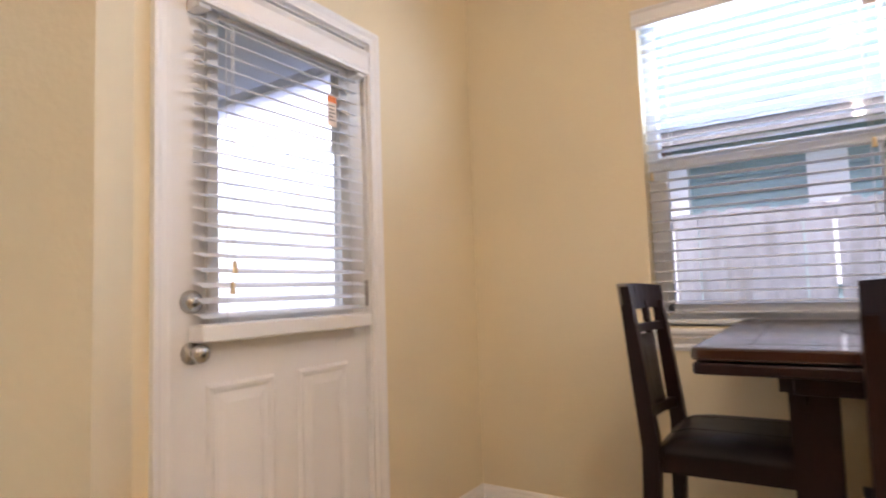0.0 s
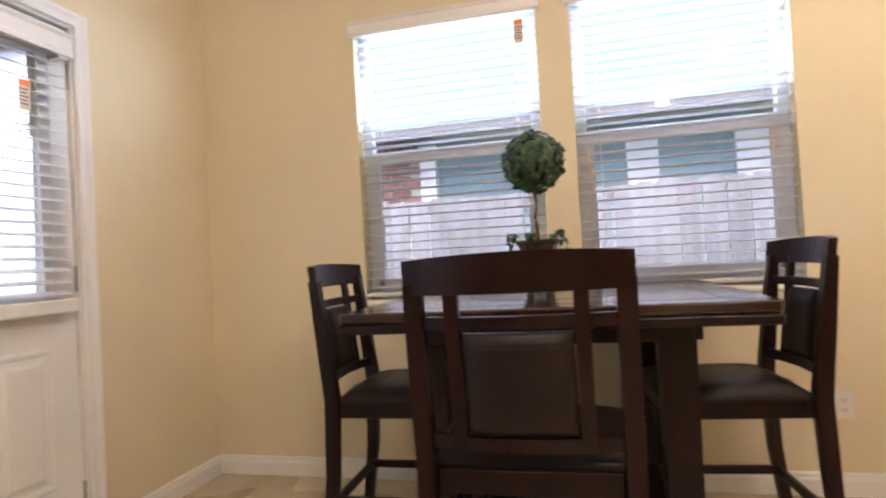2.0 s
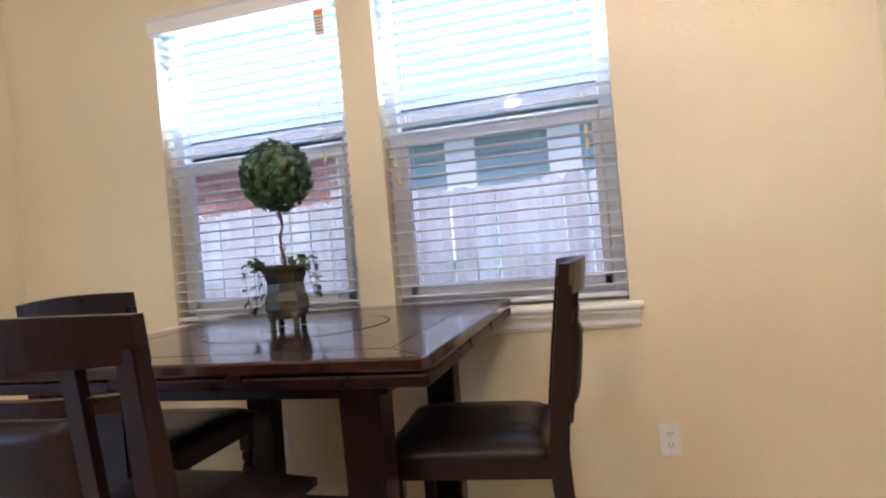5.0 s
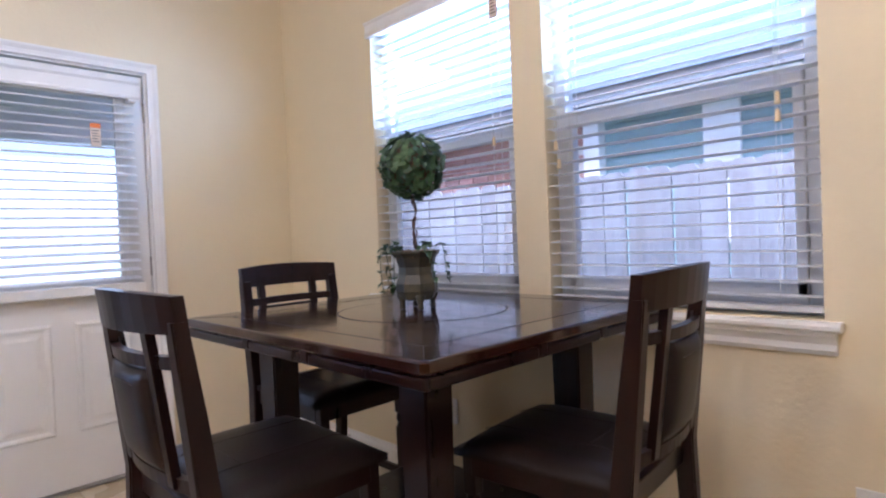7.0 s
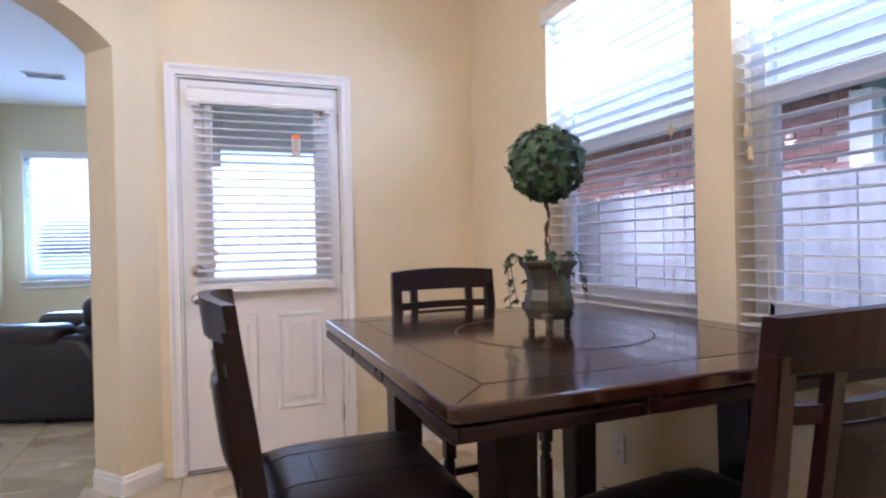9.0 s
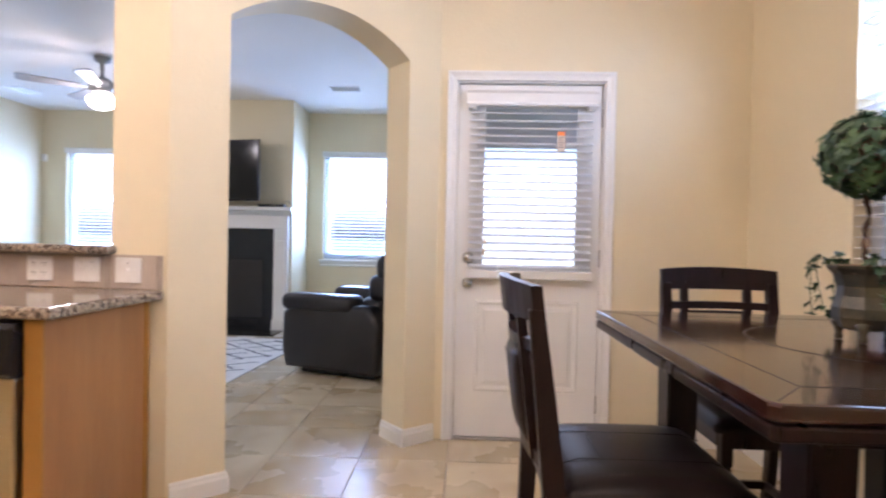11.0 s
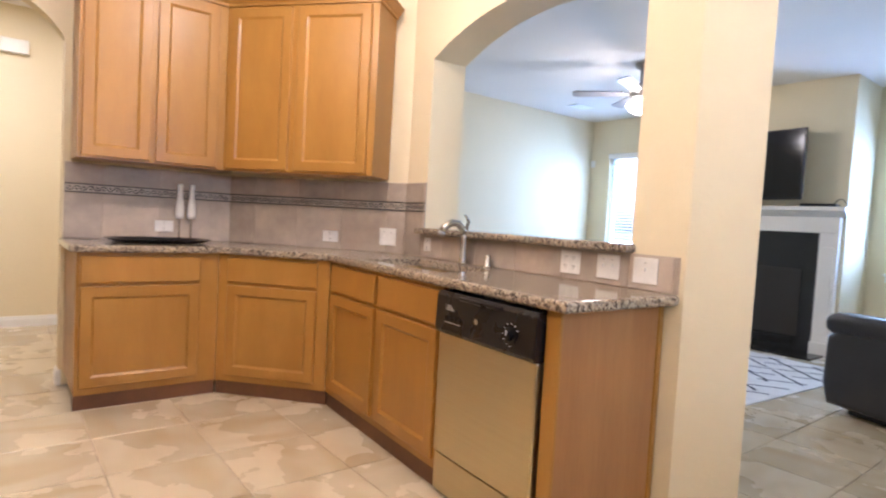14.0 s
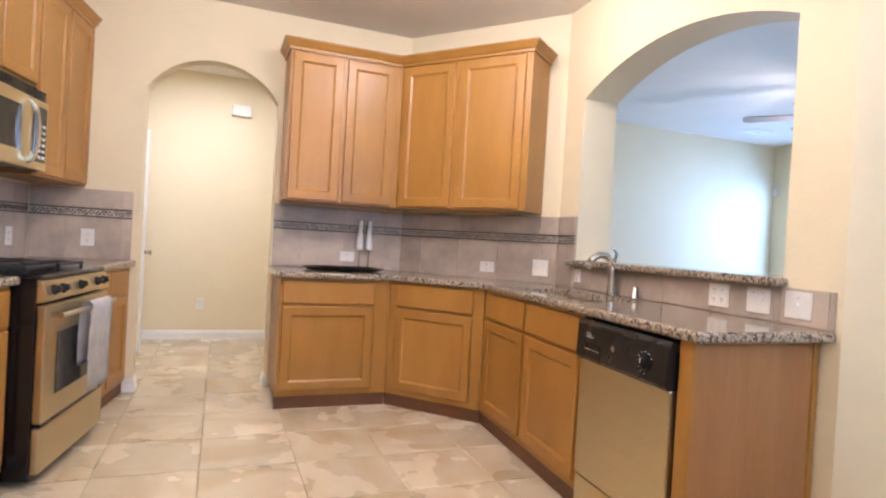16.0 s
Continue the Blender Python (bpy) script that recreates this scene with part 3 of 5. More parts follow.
# ---- back door ----
def back_door():
    m = pose(-0.482, 1.525, 0, 0, 0, 90)
    root = thing("door_1", m, "white half-glazed exterior door, closed, with a slatted blind", "door")
    root["kind"] = "structure"
    w, h, t = 0.813, 2.045, 0.044
    g0, g1, z0, z1 = 0.14, 0.683, 0.99, 1.92
    bm = bmesh.new()
    for a in ((0, g0, 0.015, h), (g1, w, 0.015, h), (g0, g1, 0.015, z0), (g0, g1, z1, h)):
        box(bm, a[0], a[1], 0, t, a[2], a[3])
    part("door_leaf", bm, TRIM, root)
    for x0, x1 in ((0.11, 0.36), (0.455, 0.705)):
        bm = bmesh.new()
        zb, zt = 0.28, 0.81
        o = [(x0, zb), (x1, zb), (x1, zt), (x0, zt)]
        rings = []
        for inset, y in ((0, -0.001), (0.010, -0.009), (0.020, -0.007), (0.030, -0.001), (0.045, -0.002), (0.062, -0.008)):
            rings.append([bm.verts.new((a + (inset if a == x0 else -inset), y, b + (inset if b == zb else -inset))) for a, b in o])
        for r0, r1 in zip(rings, rings[1:]):
            for i in range(4):
                bm.faces.new((r0[i], r0[(i + 1) % 4], r1[(i + 1) % 4], r1[i]))
        bm.faces.new(rings[-1])
        part("raised_panel", bm, TRIM, root)
    bm = bmesh.new()
    for a in ((g0 - 0.03, g0 + 0.01, z0 - 0.03, z1 + 0.03), (g1 - 0.01, g1 + 0.03, z0 - 0.03, z1 + 0.03)):
        box(bm, a[0], a[1], -0.012, 0.0, a[2], a[3], 0.004)
    for a in ((z0 - 0.03, z0 + 0.01), (z1 - 0.01, z1 + 0.03)):
        box(bm, g0 + 0.01, g1 - 0.01, -0.012, 0.0, a[0], a[1], 0.004)
    part("glazing_bead", bm, TRIM, root)
    g = part("pane", B(g0, g1, 0.018, 0.024, z0, z1), GLASS, root)
    g.visible_shadow = False
    for z, r, deep, nm in ((0.905, 0.027, 0.058, "door_knob"), (1.05, 0.026, 0.022, "deadbolt")):
        bm = bmesh.new()
        prof = [(0.032, 0), (0.032, 0.006), (0.014, 0.010), (0.012, 0.028), (r * 0.8, 0.036), (r, 0.046), (r * 0.85, deep), (0.004, deep + 0.004)] if nm == "door_knob" else \
               [(0.034, 0), (0.033, 0.008), (0.026, 0.016), (0.024, 0.022), (0.004, 0.023)]
        lathe(bm, prof, 24)
        bmesh.ops.rotate(bm, verts=bm.verts, matrix=Matrix.Rotation(radians(90), 3, "X"))
        for v in bm.verts:
            v.co += Vector((0.065, 0, z))
        smooth(part(nm, bm, CHROME, root, "satin nickel round knob" if nm == "door_knob" else "satin nickel deadbolt"))
    for z in (0.22, 1.06, 1.86):
        bm = bmesh.new()
        cyl(bm, (w + 0.006, -0.006, z - 0.05), (w + 0.006, -0.006, z + 0.05), 0.007, seg=10)
        box(bm, w - 0.002, w + 0.018, -0.002, 0.001, z - 0.05, z + 0.05)
        part("hinge", bm, BRUSHED, root)
    # frame and casing
    bm = bmesh.new()
    box(bm, -0.017, -0.004, -0.02, 0.09, 0, 2.052)
    box(bm, w + 0.004, w + 0.017, -0.02, 0.09, 0, 2.052)
    box(bm, -0.017, w + 0.017, -0.02, 0.09, 2.052, 2.064)
    part("door_frame", bm, TRIM, root)
    bm = bmesh.new()
    prof = [(0, -0.025), (0.006, -0.036), (0.016, -0.034), (0.030, -0.036), (0.046, -0.045), (0.056, -0.045), (0.058, -0.025)]
    xl, xr, zt = -0.012, w + 0.012, 2.058
    rings = []
    for px, pz, sx, sz in ((xl, 0, -1, 0), (xl, zt, -1, 1), (xr, zt, 1, 1), (xr, 0, 1, 0)):
        rings.append([bm.verts.new((px + sx * o, y, pz + sz * o)) for o, y in prof])
    for r0, r1 in zip(rings, rings[1:]):
        for i in range(len(prof)):
            j = (i + 1) % len(prof)
            bm.faces.new((r0[i], r0[j], r1[j], r1[i]))
    bm.faces.new(rings[0])
    bm.faces.new(rings[-1][::-1])
    part("casing", bm, TRIM, root)
    part("threshold", B(-0.004, w + 0.004, -0.03, 0.09, 0.002, 0.013, 0.004), BRUSHED, root, "dark metal threshold")
    bl = blind(m @ pose(0.06, -0.062, 0), 0.70, 0.965, 1.985, "white slatted blind fixed over the back door glass", valance=0.085, depth=0.045, out=0.006, tilt=19)
    part("bottom_bracket", B(-0.004, 0.704, -0.008, 0.06, 0.935, 0.985, 0.006), TRIM, bl)
    for x in (0.012, 0.688):
        part("bracket", B(x - 0.02, x + 0.02, 0.0, 0.061, 1.90, 1.975, 0.004), TRIM, bl)
    tassel(bl, 0.10, -0.010, 1.13, 1.9)
    tassel(bl, 0.092, -0.010, 1.07, 1.9)
    warning_tag(bl, 0.49, -0.010, 1.77)


back_door()


# ---- outlets and switches ----
def plate(m, label, cols, kind="switch", w=None, h=0.115):
    w = w or 0.07 + 0.046 * (cols - 1)
    root = thing("wall_plate", m, label, "switch" if kind == "switch" else "outlet", "wall plates")
    part("cover", B(-w / 2, w / 2, -0.006, 0, -h / 2, h / 2, 0.0025), PLATE, root)
    for i in range(cols):
        x = (i - (cols - 1) / 2) * 0.046
        if kind == "outlet":
            for z in (0.02, -0.02):
                bm = bmesh.new()
                cyl(bm, (x, -0.0055, z), (x, -0.0085, z), 0.0165, seg=18)
                f = part("socket", bm, PLATE, root)
                s = bmesh.new()
                box(s, x - 0.008, x - 0.005, -0.0092, -0.0084, z - 0.001, z + 0.008)
                box(s, x + 0.005, x + 0.008, -0.0092, -0.0084, z - 0.001, z + 0.008)
                cyl(s, (x, -0.0084, z - 0.008), (x, -0.0092, z - 0.008), 0.0025, seg=8)
                part("slots", s, SLOT, f)
        else:
            part("toggle", B(x - 0.005, x + 0.005, -0.017, -0.005, -0.004, 0.012, 0.002), PLATE, root)
            part("screw", B(x - 0.002, x + 0.002, -0.0068, -0.0058, 0.028, 0.032), SLOT, root)
    return root


plate(pose(2.458, 3.159, 0.37), "white duplex outlet on the beige wall below the window", 1, "outlet")
plate(pose(0.90, 3.159, 0.35), "white duplex outlet on the beige wall behind the table", 1, "outlet")
plate(pose(2.74, -4.819, 0.375, 0, 0, 180), "white duplex outlet low on the hall wall", 1, "outlet")


# ---- floor tiles ----
def tile_mesh(size=0.4525):
    bm = bmesh.new()
    box(bm, -size / 2, size / 2, -size / 2, size / 2, -0.0045, 0.0)
    top = [e for e in bm.edges if all(abs(v.co.z) < 1e-6 for v in e.verts)]
    bmesh.ops.bevel(bm, geom=top, offset=0.002, segments=1, affect="EDGES")
    return mesh_of(bm, "floor_tile", TILE)


def lay_floor():
    me = tile_mesh()
    p = 0.457
    for i in range(-16, 6):
        for j in range(-8, 12):
            x, y = 2.155 + p * (i + 0.5), -1.698 + p * (j + 0.5)
            if x < -4.9 or x > 4.1 or y < -5.0 or y > 3.3 or (x < -0.7 and y > 1.55) or (x > 3.4 and y > 2.1):
                continue
            ob = new("tile", me)
            ob.parent = floor
            ob.location = (x, y, random.uniform(-0.0004, 0.0004))
            ob.rotation_euler = (0, 0, math.pi / 2 * random.randrange(4))


# ---- dining furniture ----
def rail_curve(x0, x1, y_end, bow, n=12):
    return [(x0 + (x1 - x0) * i / n, y_end + bow * (1 - (2 * i / n - 1) ** 2)) for i in range(n + 1)]


def curved_rail(x0, x1, y, bow, thick, z0, z1, lean, taper_top=0.0, bev=0.003):
    """A bowed rail; its ends at y, its middle bow further back."""
    bm = bmesh.new()
    pts = rail_curve(x0, x1, y, bow)
    rings = []
    for i, (x, yy) in enumerate(pts):
        u = abs(2 * i / (len(pts) - 1) - 1)
        zt = z1 + taper_top * (1 - u * u)
        rings.append([bm.verts.new((x, yy + off + lean * (z - z0), z)) for off, z in ((-thick / 2, z0), (thick / 2, z0), (thick / 2, zt), (-thick / 2, zt))])
    for a, b in zip(rings, rings[1:]):
        for k in range(4):
            bm.faces.new((a[k], a[(k + 1) % 4], b[(k + 1) % 4], b[k]))
    bm.faces.new(rings[0])
    bm.faces.new(rings[-1][::-1])
    return bm


def post(x, w, pts, d):
    """A swept upright of width w along x with (y, z, depth) stations."""
    bm = bmesh.new()
    rings = []
    for y, z, dd in pts:
        rings.append([bm.verts.new(c) for c in ((x - w / 2, y - dd / 2, z), (x + w / 2, y - dd / 2, z), (x + w / 2, y + dd / 2, z), (x - w / 2, y + dd / 2, z))])
    for a, b in zip(rings, rings[1:]):
        for k in range(4):
            bm.faces.new((a[k], a[(k + 1) % 4], b[(k + 1) % 4], b[k]))
    bm.faces.new(rings[0])
    bm.faces.new(rings[-1][::-1])
    es = [e for e in bm.edges if abs(e.verts[0].co.z - e.verts[1].co.z) > 0.01]
    bmesh.ops.bevel(bm, geom=es, offset=0.004, segments=2, affect="EDGES")
    return bm


def dining_chair(m):
    """Counter-height chair; faces -y, its seat's middle over the origin."""
    root = thing("dining_chair", m, "dark espresso wooden counter chair with leather pads", "chair", "chairs round the table")
    hw, sh = 0.25, 0.600
    yb = 0.215
    back_y = lambda z: yb + 0.0 + (0 if z < 0.6 else 0.055 * (z - 0.6) / 0.45)
    for s in (-1, 1):
        x = s * (hw - 0.02)
        part("back_post", post(x, 0.042, [(yb + 0.05, 0.0, 0.036), (yb + 0.012, 0.30, 0.045), (yb, 0.58, 0.052), (back_y(0.80), 0.80, 0.044), (back_y(1.0), 1.0, 0.034)], 0.04), ESPRESSO, root)
        bm = bmesh.new()
        box(bm, s * 0.205 - 0.02, s * 0.205 + 0.02, -0.235, -0.195, 0.46, sh - 0.03, 0.003)
        lathe(bm, [(0.017, 0.40), (0.021, 0.408), (0.016, 0.418), (0.022, 0.43), (0.022, 0.445), (0.017, 0.46)], 14, (s * 0.205, -0.215, 0))
        prism(bm, [(s * 0.205 - 0.017, -0.232), (s * 0.205 + 0.017, -0.232), (s * 0.205 + 0.017, -0.198), (s * 0.205 - 0.017, -0.198)], 0.0, 0.402)
        part("front_leg", bm, ESPRESSO, root)
        part("side_stretcher", B(s * 0.205 - 0.01, s * 0.205 + 0.01, -0.2, yb, 0.205, 0.235, 0.003), ESPRESSO, root)
        bm = curved_rail(s * 0.138 - 0.016, s * 0.138 + 0.016, back_y(0.66) + 0.026, 0, 0.020, 0.635, 1.0, 0.055 / 0.45)
        part("back_slat", bm, ESPRESSO, root)
    foot = part("footrest", B(-0.19, 0.19, -0.228, -0.204, 0.185, 0.225, 0.003), ESPRESSO, root)
    part("foot_plate", B(-0.15, 0.15, -0.232, -0.210, 0.2255, 0.228), CHROME, foot, "scuffed metal foot plate")
    part("back_stretcher", B(-0.2, 0.2, yb, yb + 0.02, 0.205, 0.235, 0.003), ESPRESSO, root)
    bm = bmesh.new()
    for a in ((-0.205, 0.205, -0.228, -0.205), (-0.205, 0.205, yb - 0.02, yb)):
        box(bm, *a, sh - 0.085, sh - 0.028, 0.003)
    for s in (-1, 1):
        box(bm, s * 0.217 - 0.011, s * 0.217 + 0.011, -0.205, yb - 0.02, sh - 0.085, sh - 0.028, 0.003)
    part("seat_frame", bm, ESPRESSO, root)
    # padded seat
    bm = bmesh.new()
    n = 14
    grid = []
    for i in range(n + 1):
        row = []
        for j in range(n + 1):
            u, v = 2 * i / n - 1, 2 * j / n - 1
            wx = hw * (1.0 - 0.05 * (v + 1) / 2)
            puff = (1 - abs(u) ** 5) * (1 - abs(v) ** 5)
            row.append(bm.verts.new((u * wx, -0.245 + (v + 1) / 2 * 0.44, sh - 0.012 + 0.034 * puff ** 0.6)))
        grid.append(row)
    for i in range(n):
        for j in range(n):
            bm.faces.new((grid[i][j], grid[i + 1][j], grid[i + 1][j + 1], grid[i][j + 1]))
    rim = [e for e in bm.edges if e.is_boundary]
    r = bmesh.ops.extrude_edge_only(bm, edges=rim)
    for v in [g for g in r["geom"] if isinstance(g, bmesh.types.BMVert)]:
        v.co.z = sh - 0.03
    seat = smooth(part("seat", bm, LEATHER, root, "dark brown leather seat pad"))
    bm = bmesh.new()
    for s in (-1, 1):
        tube(bm, [(s * 0.10, -0.235 + 0.42 * k / 8, sh + 0.0215 * (1 if 0 < k < 8 else 0.2)) for k in range(9)], 0.0012, 5)
    tube(bm, [(-0.10 + 0.2 * k / 4, 0.08, sh + 0.0218) for k in range(5)], 0.0012, 5)
    part("seam", bm, LEATHER, seat)
    # back
    lean = 0.055 / 0.45
    part("top_rail", curved_rail(-hw, hw, back_y(0.975) - 0.004, 0.052, 0.026, 0.975, 1.053, lean, 0.010), ESPRESSO, root)
    part("upper_rail", curved_rail(-hw + 0.03, hw - 0.03, back_y(0.885), 0.042, 0.020, 0.898, 0.926, lean), ESPRESSO, root)
    part("lower_rail", curved_rail(-hw + 0.03, hw - 0.03, back_y(0.66), 0.034, 0.020, 0.628, 0.660, lean), ESPRESSO, root)
    bm = bmesh.new()
    n = 10
    for side in (-1, 1):
        g = []
        for i in range(n + 1):
            row = []
            for j in range(n + 1):
                u, v = 2 * i / n - 1, 2 * j / n - 1
                z = 0.664 + 0.226 * (v + 1) / 2
                puff = 0.016 * ((1 - u ** 4) * (1 - v ** 4)) ** 0.5
                row.append(bm.verts.new((u * 0.118, back_y(z) + 0.036 + side * (0.011 + puff) - 0.008 * u * u, z)))
            g.append(row)
        for i in range(n):
            for j in range(n):
                bm.faces.new((g[i][j], g[i + 1][j], g[i + 1][j + 1], g[i][j + 1]))
    bmesh.ops.bridge_loops(bm, edges=[e for e in bm.edges if e.is_boundary])
    pad = smooth(part("back_pad", bm, LEATHER, root, "dark brown leather back pad"))
    bm = bmesh.new()
    for side in (1, -1):
        tube(bm, [(-0.085 + 0.17 * k / 6, back_y(0.858) + 0.036 + side * 0.0252, 0.858) for k in range(7)], 0.0011, 5)
    part("seam", bm, LEATHER, pad)
    return root


def dining_table(m, half=0.55, top=0.910):
    root = thing("dining_table", m, "square dark espresso counter-height dining table with a glossy top", "table")
    c = 0.014
    outline = lambda h, k: [(-h + k, -h), (h - k, -h), (h, -h + k), (h, h - k), (h - k, h), (-h + k, h), (-h, h - k), (-h, -h + k)]
    bm = bmesh.new()
    inner = 0.44
    part("tabletop", prism(bm, outline(half, c), top - 0.030, top, bev=0.006), TABLEWOOD, root, "glossy reddish-brown veneered top")
    bm = bmesh.new()
    for s in (-1, 1):
        box(bm, -inner, inner, s * inner - 0.0012, s * inner + 0.0012, top, top + 0.0006)
        box(bm, s * inner - 0.0012, s * inner + 0.0012, -inner, inner, top, top + 0.0006)
        for q in (-1, 1):
            k = bmesh.ops.create_cube(bm, size=1)["verts"]
            d = half - inner - 0.02
            for v in k:
                a, b = v.co.x * d * 1.40, v.co.y * 0.002
                v.co = Vector((s * (inner + d / 2) + (a * s - b * q) * 0.7071, q * (inner + d / 2) + (a * q + b * s) * 0.7071, top + 0.0003 + v.co.z * 0.0006))
    part("inlay_line", bm, BLACKLINE, root)
    bm = bmesh.new()
    ring = []
    for r in (0.268, 0.273):
        ring.append([bm.verts.new((r * math.cos(2 * math.pi * i / 72), r * math.sin(2 * math.pi * i / 72), top + 0.0007)) for i in range(72)])
    for i in range(72):
        bm.faces.new((ring[0][i], ring[0][(i + 1) % 72], ring[1][(i + 1) % 72], ring[1][i]))
    part("turntable_groove", bm, BLACKLINE, root)
    part("turntable", lathe(bmesh.new(), [(0.262, 0), (0.266, 0.0006)], 72, (0, 0, top + 0.0002)), TABLEWOOD, root, "round glossy turntable inset")
    for i in range(4):
        a = radians(90 * i)
        bm = bmesh.new()
        for x0, x1 in ((-half + 0.004, -0.165), (-0.135, 0.125), (0.155, half - 0.004)):
            box(bm, x0, x1, -half + 0.003, -half + 0.12, top - 0.062, top - 0.034, 0.006)
        bmesh.ops.rotate(bm, verts=bm.verts, matrix=Matrix.Rotation(a, 3, "Z"))
        part("drop_leaf", bm, ESPRESSO, root)
        for x in (-0.15, 0.14):
            bm = B(x - 0.016, x + 0.016, -half + 0.001, -half + 0.05, top - 0.056, top - 0.0255, 0.003)
            bmesh.ops.rotate(bm, verts=bm.verts, matrix=Matrix.Rotation(a, 3, "Z"))
            part("leaf_catch", bm, ESPRESSO, root)
        bm = B(-0.37, 0.37, -0.40, -0.375, top - 0.12, top - 0.062, 0.003)
        bmesh.ops.rotate(bm, verts=bm.verts, matrix=Matrix.Rotation(a, 3, "Z"))
        part("apron", bm, ESPRESSO, root)
    for sx in (-1, 1):
        for sy in (-1, 1):
            x, y = sx * 0.335, sy * 0.335
            bm = bmesh.new()
            lo, hi = 0.040, 0.048
            v0 = [bm.verts.new((x + a * lo, y + b * lo, 0)) for a, b in ((-1, -1), (1, -1), (1, 1), (-1, 1))]
            v1 = [bm.verts.new((x + a * hi, y + b * hi, top - 0.06)) for a, b in ((-1, -1), (1, -1), (1, 1), (-1, 1))]
            bm.faces.new(v0[::-1])
            bm.faces.new(v1)
            for k in range(4):
                bm.faces.new((v0[k], v0[(k + 1) % 4], v1[(k + 1) % 4], v1[k]))
            bmesh.ops.bevel(bm, geom=[e for e in bm.edges if abs(e.verts[0].co.z - e.verts[1].co.z) > 0.1], offset=0.005, segments=2, affect="EDGES")
            part("leg", bm, ESPRESSO, root)
    part("lower_shelf", B(-0.32, 0.32, -0.32, 0.32, 0.215, 0.245, 0.004), ESPRESSO, root, "dark lower shelf between the legs")
    return root


dining_table(pose(1.345, 2.585, 0)).scale = (1.075, 0.985, 1)
ch = dining_chair(pose(1.315, 1.995, 0, 0, 0, 180))
tagged(ch, "dark espresso wooden chair with leather pads, tucked under the table")
ch2 = copy_thing(ch, pose(0.787, 2.58, 0, 0, 0, 91))
ch2.scale = (0.90, 1, 1)
tagged(ch2, "dark espresso wooden chair with leather pads, near the back door")
ch3 = copy_thing(ch, pose(1.90, 2.62, 0, 0, 0, -85))
ch3.scale = (0.90, 1, 1)
tagged(ch3, "dark espresso wooden chair with leather pads, below the window")


def ivy_leaf(bm, m, size):
    """A five-lobed, slightly folded leaf."""
    out = [(0, 0), (0.30, -0.12), (0.50, 0.12), (0.30, 0.32), (0.42, 0.62), (0.16, 0.62), (0, 1.0), (-0.16, 0.62), (-0.42, 0.62), (-0.30, 0.32), (-0.50, 0.12), (-0.30, -0.12)]
    mid = bm.verts.new(m @ Vector((0, 0.35 * size, 0.0)))
    vs = [bm.verts.new(m @ Vector((x * size, y * size, abs(x) * size * 0.30 - 0.10 * size * y * y))) for x, y in out]
    for a, b in zip(vs, vs[1:] + vs[:1]):
        bm.faces.new((mid, a, b))


